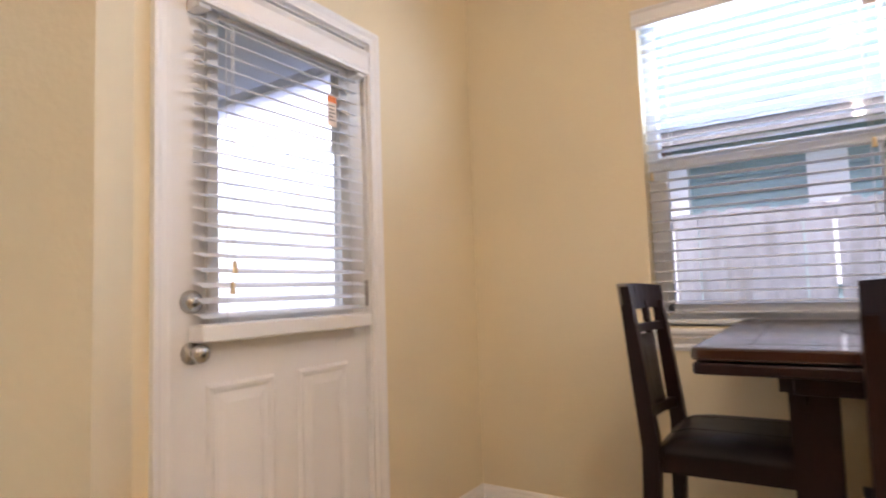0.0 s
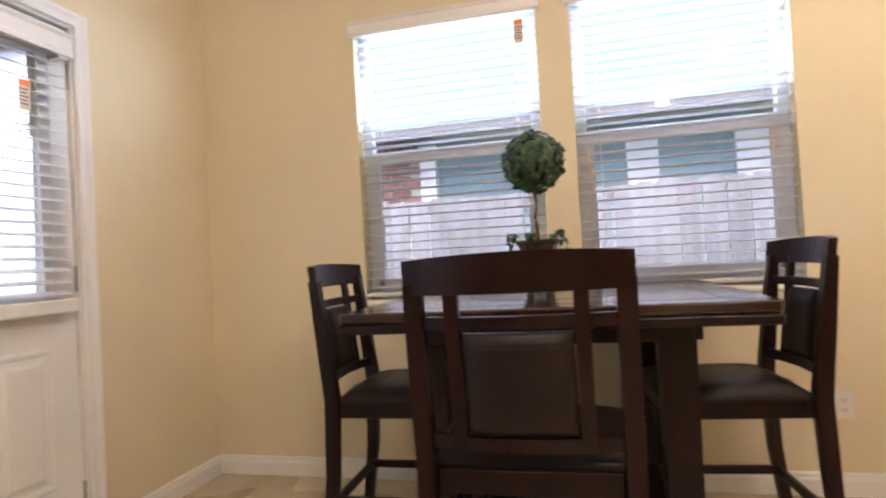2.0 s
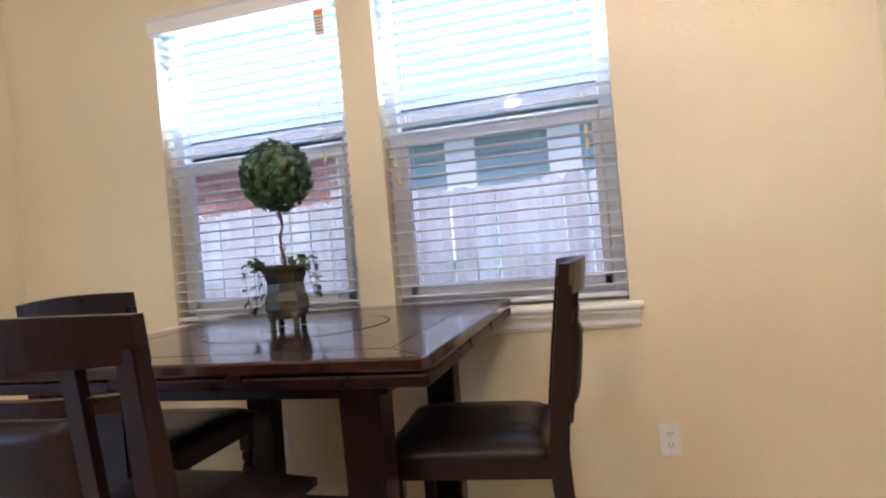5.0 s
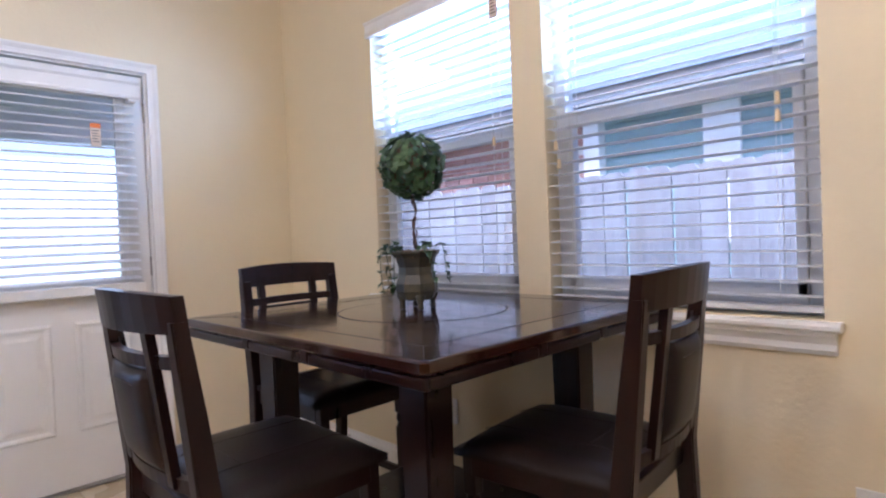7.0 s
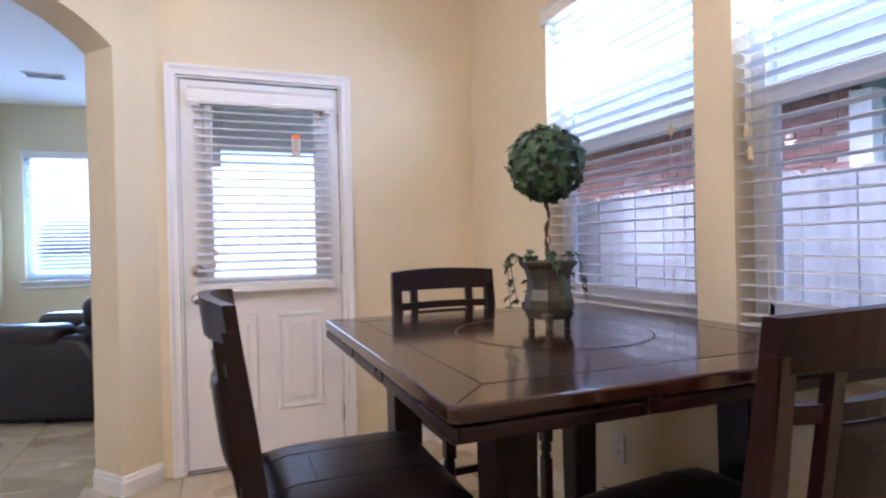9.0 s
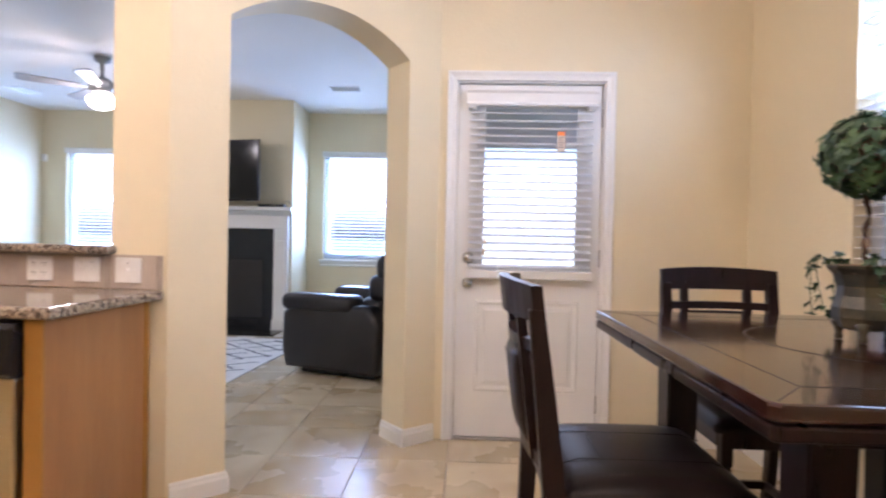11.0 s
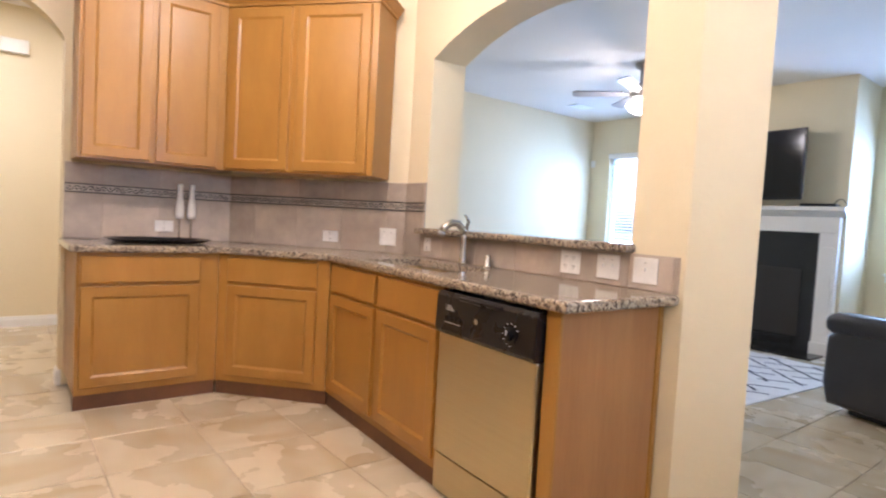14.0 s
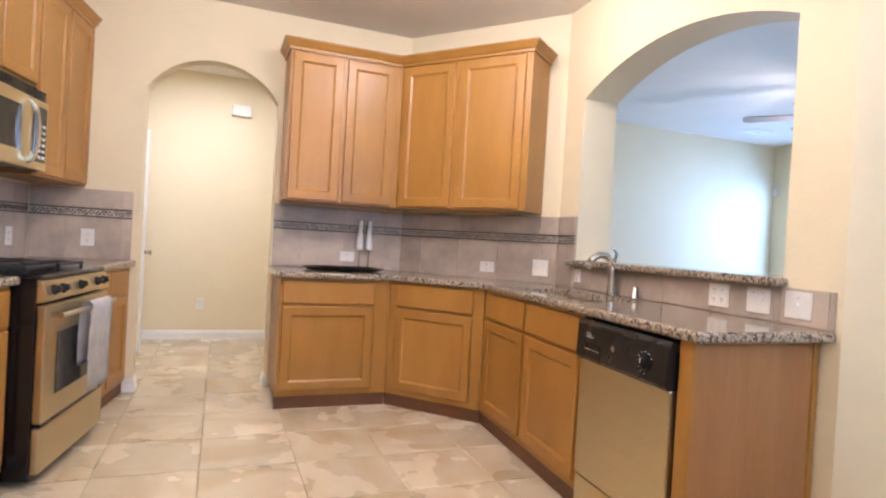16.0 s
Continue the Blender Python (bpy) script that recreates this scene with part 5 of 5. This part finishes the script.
# ---- cooking side ----
base_cabinet(on_east(3.155, 0.35), 1.55, [(0.03, 0.50, True), (0.54, 1.01, True), (1.05, 1.52, True)], "honey maple base cabinets beside the range", 0.575)
base_cabinet(on_east(3.145, -1.985), 0.80, [(0.03, 0.36, True), (0.39, 0.72, True)], "honey maple base cabinet between range and arch", 0.57)
for x0, y0, y1, lab in ((3.12, -1.208, 0.36, "speckled granite countertop beside the range"), (3.11, -2.79, -1.988, "short granite countertop between range and arch")):
    h = (y1 - y0) / 2
    root = thing("countertop", EAST_TURN @ pose(3.5, (y0 + y1) / 2, 0.875), lab, "countertop")
    part("slab", prism(bmesh.new(), [(x0 - 3.5, -h), (0.244, -h), (0.244, h), (x0 - 3.5, h)], 0, 0.04, bev=0.014, seg=4), GRANITE, root)
splash("backsplash_6", on_east(3.75, 0.35), 3.035, 0.915, 1.385)
splash("backsplash_7", pose(3.737, -2.74, 0, 0, 0, 180), 0.595, 0.915, 1.385)
plate(pose(3.40, -2.7285, 1.06, 0, 0, 180), "white outlet on the backsplash by the arch", 1, "outlet", 0.08, 0.115)
plate(on_east(3.7385, -2.45, 1.05), "white outlet on the backsplash by the range", 1, "outlet", 0.08, 0.115)


def gas_range(m):
    root = thing("gas_range", m, "black and stainless freestanding gas range with a towel on its handle", "stove")
    w = 0.758
    part("body", B(0.002, w - 0.002, 0.0, 0.67, 0.03, 0.90, 0.004), BLACKENAMEL, root)
    top = part("cooktop", B(0.0, w, -0.02, 0.67, 0.90, 0.918, 0.006), BLACKENAMEL, root)
    for gx in (0.06, 0.40):
        bm = bmesh.new()
        for i in range(4):
            box(bm, gx, gx + 0.30, 0.07 + 0.15 * i, 0.082 + 0.15 * i, 0.935, 0.950, 0.003)
            box(bm, gx + 0.093 * i, gx + 0.012 + 0.093 * i, 0.07, 0.535, 0.936, 0.948, 0.003)
        for x in (gx + 0.006, gx + 0.285):
            for y in (0.075, 0.525):
                box(bm, x - 0.006, x + 0.008, y - 0.006, y + 0.008, 0.918, 0.938)
        part("grate", bm, IRON, top)
        for y in (0.17, 0.43):
            part("burner", lathe(bmesh.new(), [(0.05, 0.918), (0.048, 0.928), (0.03, 0.934), (0.004, 0.935)], 20, (gx + 0.15, y, 0)), IRON, top)
    bm = prism(bmesh.new(), [(-0.022, 0.80), (-0.045, 0.81), (-0.022, 0.895), (0.0, 0.90), (0.0, 0.80)], 0.002, w - 0.002, "x", 0.003)
    panel = part("knob_panel", bm, STEEL, root)
    for x in (0.08, 0.17, 0.38, 0.59, 0.68):
        bm = lathe(bmesh.new(), [(0.024, 0), (0.022, 0.012), (0.016, 0.016), (0.014, 0.03), (0.003, 0.031)], 18)
        bmesh.ops.rotate(bm, verts=bm.verts, matrix=Matrix.Rotation(radians(77), 3, "X"))
        for v in bm.verts:
            v.co += Vector((x, -0.034, 0.852))
        part("knob", bm, BLACKPLASTIC, panel)
    door = part("oven_door", B(0.004, w - 0.004, -0.04, -0.002, 0.275, 0.79, 0.008), STEEL, root)
    part("oven_window", B(0.12, w - 0.12, -0.043, -0.0395, 0.38, 0.66, 0.001), DARKGLASS, door)
    bm = bmesh.new()
    cyl(bm, (0.04, -0.085, 0.745), (w - 0.04, -0.085, 0.745), 0.013, seg=14)
    for x in (0.06, w - 0.06):
        box(bm, x - 0.012, x + 0.012, -0.085, -0.035, 0.735, 0.755, 0.003)
    part("handle", bm, CHROME, door)
    part("drawer", B(0.004, w - 0.004, -0.036, -0.002, 0.055, 0.255, 0.008), STEEL, root)
    part("drawer_grip", B(0.02, w - 0.02, -0.032, -0.002, 0.252, 0.277), BLACKPLASTIC, root)
    # towel folded over the handle
    t = thing("dish_towel", m @ pose(0.46, -0.085, 0.76), "white terry dish towel folded over the oven handle", "towel")
    bm = bmesh.new()
    nx, nz = 14, 26
    prof = []
    for k in range(nz + 1):
        u = k / nz
        if u < 0.42:
            prof.append((0.017, -0.30 + 0.30 * u / 0.42))
        elif u < 0.5:
            a = math.pi * (u - 0.42) / 0.08
            prof.append((0.017 * math.cos(a), 0.017 * math.sin(a)))
        else:
            prof.append((-0.017, -0.43 * (u - 0.5) / 0.5))
    g = []
    for i in range(nx + 1):
        row = []
        for k, (y, z) in enumerate(prof):
            x = -0.14 + 0.28 * i / nx
            fold = 0.009 * math.sin(i * 1.1 + 0.5) * min(1, abs(z) / 0.12) + 0.004 * math.sin(i * 2.3 + k * 0.3)
            row.append(bm.verts.new((x + 0.012 * math.sin(z * 9), y * 1.15 + fold * (1 if y < 0 else 0.5) - (0.006 if y < 0 else -0.004), z)))
        g.append(row)
    for i in range(nx):
        for k in range(len(prof) - 1):
            bm.faces.new((g[i][k], g[i + 1][k], g[i + 1][k + 1], g[i][k + 1]))
    r = bmesh.ops.solidify(bm, geom=bm.faces[:], thickness=0.006)
    smooth(part("cloth", bm, TOWEL, t))


gas_range(on_east(3.062, -1.22))


def microwave(m):
    root = thing("microwave_oven", m, "stainless over-the-range microwave with a curved handle", "microwave")
    w = 0.758
    part("case", B(0, w, 0.02, 0.36, 1.42, 1.85, 0.004), BLACKPLASTIC, root)
    bm = bmesh.new()
    for i in range(5):
        box(bm, 0.01, w - 0.01, 0.0, 0.03, 1.79 + 0.011 * i, 1.797 + 0.011 * i)
    part("vent_grille", bm, BLACKPLASTIC, root)
    door = part("door_panel", B(0.0, 0.56, -0.012, 0.02, 1.42, 1.785, 0.006), STEEL, root)
    part("door_window", B(0.07, 0.46, -0.015, -0.0115, 1.50, 1.72, 0.001), DARKGLASS, door)
    bm = bmesh.new()
    arc = [math.pi * k / 12 for k in range(13)]
    outer = [(-0.012 - 0.055 * math.sin(t) ** 0.7, 1.605 - 0.165 * math.cos(t)) for t in arc]
    inner = [(-0.010 - 0.036 * math.sin(t) ** 0.7, 1.605 - 0.148 * math.cos(t)) for t in arc]
    prism(bm, outer + inner[::-1], 0.520, 0.548, "x", 0.004)
    part("handle", bm, CHROME, door)
    pn = part("keypad", B(0.565, w, -0.010, 0.02, 1.42, 1.785, 0.005), STEEL, root)
    part("keypad_glass", B(0.59, w - 0.02, -0.013, -0.0095, 1.46, 1.75, 0.001), DARKGLASS, pn)
    bm = bmesh.new()
    for i in range(3):
        for j in range(6):
            box(bm, 0.605 + 0.045 * i, 0.632 + 0.045 * i, -0.0142, -0.0128, 1.48 + 0.033 * j, 1.494 + 0.033 * j)
    part("keys", bm, PLATE, pn)


microwave(on_east(3.37, -1.22))
wall_cabinet(on_east(3.43, -1.22), 0.758, [(0.015, 0.37), (0.388, 0.745)], "honey maple wall cabinet over the microwave", z0=1.87, crown_pts=[(0, 0), (0.758, 0)])
wall_cabinet(on_east(3.43, -1.98), 0.757, [(0.015, 0.365), (0.385, 0.735)], "honey maple wall cabinet beside the arch", crown_pts=[(0, 0), (0.757, 0)])
wall_cabinet(on_east(3.43, 0.35), 1.565, [(0.015, 0.49), (0.52, 1.01), (1.04, 1.54)], "honey maple wall cabinets beside the microwave", crown_pts=[(0, 0.32), (0, 0), (1.565, 0)])

# hall
hb = thing("chime_box", pose(2.42, -4.819, 2.445, 0, 0, 180), "white door chime box high on the hall wall", "door chime")
part("cover", B(-0.10, 0.10, -0.05, 0, -0.06, 0.06, 0.008), WARMPLATE, hb)
hd = structure(thing("door_2", pose(3.29, -4.78, 0.0, 0, 0, 95.6), "white interior door standing open in the hall", "door"))
part("door_leaf", B(0, 0.72, -0.018, 0.018, 0.012, 2.03, 0.003), TRIM, hd)
bm = lathe(bmesh.new(), [(0.028, 0), (0.012, 0.01), (0.012, 0.03), (0.026, 0.045), (0.02, 0.06), (0.003, 0.062)], 18)
bmesh.ops.rotate(bm, verts=bm.verts, matrix=Matrix.Rotation(radians(-90), 3, "X"))
for v in bm.verts:
    v.co += Vector((0.66, 0.018, 0.92))
part("door_knob", bm, CHROME, hd)

# recessed lights
for cx, cy in CANS:
    c = thing("recessed_light", pose(cx, cy, CEIL), "white recessed can light in the ceiling", "light", "recessed lights")
    part("trim_ring", lathe(bmesh.new(), [(0.075, 0), (0.095, -0.001), (0.093, -0.006), (0.076, -0.008)], 32, cap=False), TRIM, c)
    part("lens", lathe(bmesh.new(), [(0.074, -0.002), (0.072, -0.004)], 28), CANGLOW, c)


# ---- living room ----
structure(link("wall_chimney", B(-4.75, -4.05, -2.25, -0.53, 0, CEIL), PAINT), "beige painted chimney breast wall", "wall")


def fireplace():
    root = thing("fireplace", pose(-4.05, -1.37, 0, 0, 0, 90), "white painted fireplace mantel with a black surround", "fireplace")
    part("surround", B(-0.62, 0.66, -0.02, -0.001, 0, 1.26), SLATE, root, "black polished stone surround")
    # flat near-black slab over the surround, the opening has no depth
    part("firebox", B(-0.45, 0.49, -0.03, -0.0205, 0.16, 0.86), FIREBOX, root)
    bm = bmesh.new()
    for i in range(7):
        box(bm, -0.40, 0.44, -0.038, -0.030, 0.06 + 0.012 * i, 0.065 + 0.012 * i)
    part("vent_louvre", bm, IRON, root)
    for x in (-0.74, 0.64):
        bm = bmesh.new()
        box(bm, x, x + 0.17, -0.07, -0.001, 0.0, 1.24, 0.004)
        box(bm, x - 0.012, x + 0.182, -0.085, -0.001, 0.0, 0.14, 0.006)
        box(bm, x + 0.035, x + 0.135, -0.078, -0.06, 0.22, 1.10, 0.006)
        part("pilaster", bm, TRIM, root)
    part("frieze", B(-0.74, 0.81, -0.075, -0.001, 1.24, 1.44, 0.005), TRIM, root)
    bm = bmesh.new()
    prism(bm, [(-0.075, 1.40), (-0.10, 1.41), (-0.12, 1.44), (-0.17, 1.46), (-0.17, 1.50), (0, 1.50), (0, 1.40)], -0.80, 0.87, "x", 0.003)
    part("mantel_shelf", bm, TRIM, root)
    part("hearth", B(-0.70, 0.77, -0.42, -0.002, 0.0005, 0.02, 0.004), SLATE, root, "black stone hearth slab")
    tv = thing("television", pose(-3.90, -1.44, 1.56, 0, 0, 80), "black flat-screen television above the mantel", "television")
    part("screen", B(-0.60, 0.60, -0.02, 0.012, 0.0, 0.72, 0.006), BLACKPLASTIC, tv)
    part("panel_glass", B(-0.585, 0.585, -0.0225, -0.0195, 0.02, 0.705), SCREEN, tv)
    part("mount_arm", B(-0.12, 0.12, 0.012, 0.09, 0.22, 0.50, 0.004), BLACKPLASTIC, tv)
    bx = thing("set_top_box", pose(-3.97, -0.75, 1.5005), "small black box with a cable on the mantel", "media box")
    part("case", B(-0.06, 0.06, -0.16, 0.16, 0, 0.03, 0.006), BLACKPLASTIC, bx)
    bm = tube(bmesh.new(), [(0, 0.13 + 0.02 * k, 0.03 + 0.05 * math.sin(k * 0.62)) for k in range(6)], 0.004, 6)
    part("cable", bm, BLACKPLASTIC, bx)


fireplace()


def puffed(bm, x0, x1, y0, y1, z0, z1, r, seg=5):
    return box(bm, x0, x1, y0, y1, z0, z1, r, seg)


def recliner(m):
    """Faces -y; x across."""
    root = thing("recliner", m, "black leather recliner armchair on the tile floor", "armchair")
    for s in (-1, 1):
        bm = bmesh.new()
        x = s * 0.40
        outline = [(-0.43, 0.06), (0.44, 0.06), (0.46, 0.45), (0.36, 0.60), (-0.10, 0.615), (-0.36, 0.60), (-0.46, 0.52), (-0.47, 0.20)]
        prism(bm, outline, x - 0.10, x + 0.10, "x", 0.045, 4)
        arm = smooth(part("arm", bm, RECLINER, root))
        bm = puffed(bmesh.new(), x - 0.125, x + 0.125, -0.47, 0.22, 0.54, 0.68, 0.06)
        smooth(part("arm_pad", bm, RECLINER, arm))
    smooth(part("seat_cushion", puffed(bmesh.new(), -0.31, 0.31, -0.46, 0.25, 0.26, 0.50, 0.07), RECLINER, root))
    smooth(part("footrest", puffed(bmesh.new(), -0.30, 0.30, -0.50, -0.40, 0.08, 0.42, 0.04), RECLINER, root))
    for z0, z1, y0, y1 in ((0.42, 0.66, 0.16, 0.40), (0.62, 0.85, 0.24, 0.49), (0.80, 1.02, 0.31, 0.56)):
        smooth(part("back_cushion", puffed(bmesh.new(), -0.33, 0.33, y0, y1, z0, z1, 0.08), RECLINER, root))
    bm = bmesh.new()
    prism(bm, [(0.34, 0.10), (0.47, 0.10), (0.63, 0.98), (0.52, 1.0), (0.40, 0.6)], -0.32, 0.32, "x", 0.03, 3)
    smooth(part("back_shell", bm, RECLINER, root))
    part("base", B(-0.36, 0.36, -0.36, 0.36, 0.0, 0.07, 0.01), BLACKPLASTIC, root)


recliner(pose(-2.23, 0.65, 0, 0, 0, -20))


def rug():
    root = thing("area_rug", pose(-2.30, -1.45, 0.0008, 0, 0, -4), "ivory shag rug with a charcoal diamond lattice", "rug")
    hx, hy = 1.2, 1.25
    part("rug_base", B(-hx, hx, -hy, hy, 0, 0.012, 0.004), RUGWHITE, root)
    bm = bmesh.new()
    rnd = random.Random(3)
    p, q = 0.30, 0.19
    for d in (-1, 1):
        for i in range(-16, 17):
            for k in range(-30, 31):
                x0, y0 = k * p / 4, i * q * 2 + d * k * q / 2
                if abs(x0) > hx - 0.09 or abs(y0) > hy - 0.07 or rnd.random() < 0.10:
                    continue
                a = math.atan2(d * q / 2, p / 4) + rnd.uniform(-0.2, 0.2)
                l, w = 0.058, 0.014
                u, n = Vector((math.cos(a), math.sin(a), 0)) * l, Vector((-math.sin(a), math.cos(a), 0)) * w
                c = Vector((x0, y0, 0.0135))
                bm.faces.new([bm.verts.new(c + v) for v in (-u - n, u - n, u + n, -u + n)])
    tagged(part("lattice", bm, RUGBLACK, root, "charcoal diamond lattice strokes"), kind="stuff")


rug()


def ceiling_fan():
    root = thing("ceiling_fan", pose(-2.465, -1.88, CEIL), "brushed nickel ceiling fan with grey blades and a frosted lamp", "ceiling fan")
    bm = lathe(bmesh.new(), [(0.07, 0), (0.065, -0.04), (0.02, -0.06), (0.015, -0.18), (0.06, -0.20), (0.11, -0.24), (0.11, -0.32), (0.07, -0.36)], 24)
    smooth(part("motor", bm, BRUSHED, root))
    for i in range(5):
        a = radians(72 * i + 20)
        bm = bmesh.new()
        prism(bm, [(0.17, -0.05), (0.62, -0.07), (0.66, -0.04), (0.66, 0.04), (0.62, 0.07), (0.17, 0.05)], -0.006, 0.006, bev=0.002)
        box(bm, 0.09, 0.2, -0.018, 0.018, -0.012, -0.006)
        bmesh.ops.transform(bm, verts=bm.verts, matrix=Matrix.Rotation(a, 4, "Z") @ Matrix.Translation((0, 0, -0.29)) @ Matrix.Rotation(radians(10), 4, "X"))
        part("blade", bm, BLADE, root)
    bm = lathe(bmesh.new(), [(0.075, -0.36), (0.12, -0.38), (0.13, -0.41), (0.10, -0.46), (0.05, -0.485), (0.004, -0.49)], 24, cap=False)
    sh = smooth(part("lamp_shade", bm, BULB, root, "frosted glowing glass bowl"))
    sh.visible_shadow = False


ceiling_fan()


def vent(x, y, rz):
    root = thing("ceiling_vent", pose(x, y, CEIL, 0, 0, rz), "white ceiling air vent", "vent", "ceiling vents")
    bm = bmesh.new()
    for a in ((-0.17, 0.17, -0.10, -0.08), (-0.17, 0.17, 0.08, 0.10), (-0.17, -0.15, -0.08, 0.08), (0.15, 0.17, -0.08, 0.08)):
        box(bm, *a, -0.010, -0.0005, 0.003)
    part("frame", bm, TRIM, root)
    part("backing", B(-0.15, 0.15, -0.08, 0.08, -0.003, -0.0008), SLOT, root)
    for i in range(7):
        bm = B(-0.15, 0.15, -0.009, 0.009, -0.001, 0.001)
        bmesh.ops.transform(bm, verts=bm.verts, matrix=Matrix.Translation((0, -0.066 + 0.022 * i, -0.007)) @ Matrix.Rotation(radians(35), 4, "X"))
        part("slat", bm, TRIM, root)


vent(-3.48, 0.215, 90)
vent(-3.68, -3.62, 0)
ms = thing("alarm_sensor", pose(-4.749, -4.14, 2.15, 0, 0, 90), "small white alarm sensor high in the corner", "sensor")
part("case", B(-0.03, 0.03, -0.05, 0, -0.05, 0.05, 0.01), PLATE, ms)


# ---- outdoors ----
structure(link("ground", B(-400, 400, -400, 400, -0.6, -0.2), GRASS), "lawn round the house", "ground")
structure(link("patio_slab", B(-4.0, -0.58, 1.49, 4.6, -0.2, -0.06), CONCRETE), "grey concrete patio", "patio")


def fence(m, length, h=1.83):
    root = thing("wooden_fence", m, "weathered grey-brown dog-eared picket fence", "fence")
    bm = prism(bmesh.new(), [(-0.068, 0), (0.068, 0), (0.068, h - 0.03), (0.04, h), (-0.04, h), (-0.068, h - 0.03)], -0.009, 0.009, "y")
    me = mesh_of(bm, "picket", FENCE)
    n = int(length / 0.142)
    for i in range(n):
        shared("picket", me, root, pose(0.07 + 0.142 * i, random.uniform(-0.003, 0.003), random.uniform(-0.012, 0.012), 0, random.uniform(-0.4, 0.4), 0))
    for z in (0.3, 1.0, 1.6):
        part("rail", B(0, length, 0.012, 0.05, z, z + 0.085), FENCE, root)
    return root


fence(pose(-5, 4.5, -0.2), 12, 1.70)


def neighbour_house():
    root = thing("neighbour_house", pose(0, 6.1, -0.3), "neighbouring brick and grey-teal house behind the fence", "house")
    part("wall", B(-0.05, 8, 0, 5, 0, 2.58), SIDING, root)
    bm = bmesh.new()
    for i in range(17):
        prism(bm, [(-0.002, 0.15 * i), (-0.020, 0.15 * i), (-0.002, 0.15 * i + 0.15)], -0.04, 8, "x")
    part("lap_boards", bm, SIDING, root)
    bw = part("brick_wall", B(-6, -0.06, -0.10, 5, 0, 2.52), MORTAR, root, "red brick wall with pale mortar")
    me = mesh_of(B(-0.098, 0.098, -0.012, 0.012, -0.031, 0.031), "brick", BRICK)
    for j in range(22, 33):
        for i in range(22):
            shared("brick", me, bw, pose(-0.165 - 0.212 * i - (0.106 if j % 2 else 0), -0.105, 0.036 + 0.0745 * j))
    for i in range(60):
        shared("brick", me, bw, pose(-0.11 - 0.0745 * i, -0.105, 2.43, 0, 90, 0))
    part("corner_trim", B(-0.06, 0.10, -0.13, 0.0, 0, 2.5, 0.004), VINYL, root)
    for x in (1.12, 2.05, 2.98, 3.91, 4.84):
        w = part("window", B(x - 0.14, x + 0.14, -0.05, 0.0, 1.35, 2.42, 0.006), VINYL, root, "bright narrow white window")
        part("sill", B(x - 0.16, x + 0.16, -0.07, -0.05, 1.31, 1.35), VINYL, w)
    part("fascia", B(-6.3, 8.4, -0.42, -0.36, 2.52, 2.64), SHINGLE, root, "dark eave board")
    part("soffit", B(-6.2, 8.3, -0.36, 0.0, 2.58, 2.61), VINYL, root)
    bm = bmesh.new()
    prism(bm, [(-0.44, 2.64), (5.44, 2.64), (2.5, 3.0)], -6.3, 8.4, "x")
    part("roof", bm, SHINGLE, root)


neighbour_house()


def patio_cover():
    root = thing("patio_cover", pose(-2.2, 3.15, 0), "pale painted patio cover with beams and posts", "patio cover")
    part("roof_deck", B(-1.6, 1.55, -1.6, 1.7, 2.50, 2.56), PATIODECK, root, "pale roof deck, translucency added to lighten its underside")
    for i in range(3):
        part("beam", B(-1.6, 1.55, -1.45 + 1.45 * i, -1.41 + 1.45 * i, 2.44, 2.50), PATIOBEAM, root)
    part("header", B(-1.62, -1.50, -1.6, 1.7, 2.22, 2.50), PATIOBEAM, root)
    for y in (-1.5, 1.55):
        part("post", B(-1.62, -1.50, y - 0.06, y + 0.06, -0.06, 2.22), PATIOBEAM, root)


patio_cover()
lay_floor()
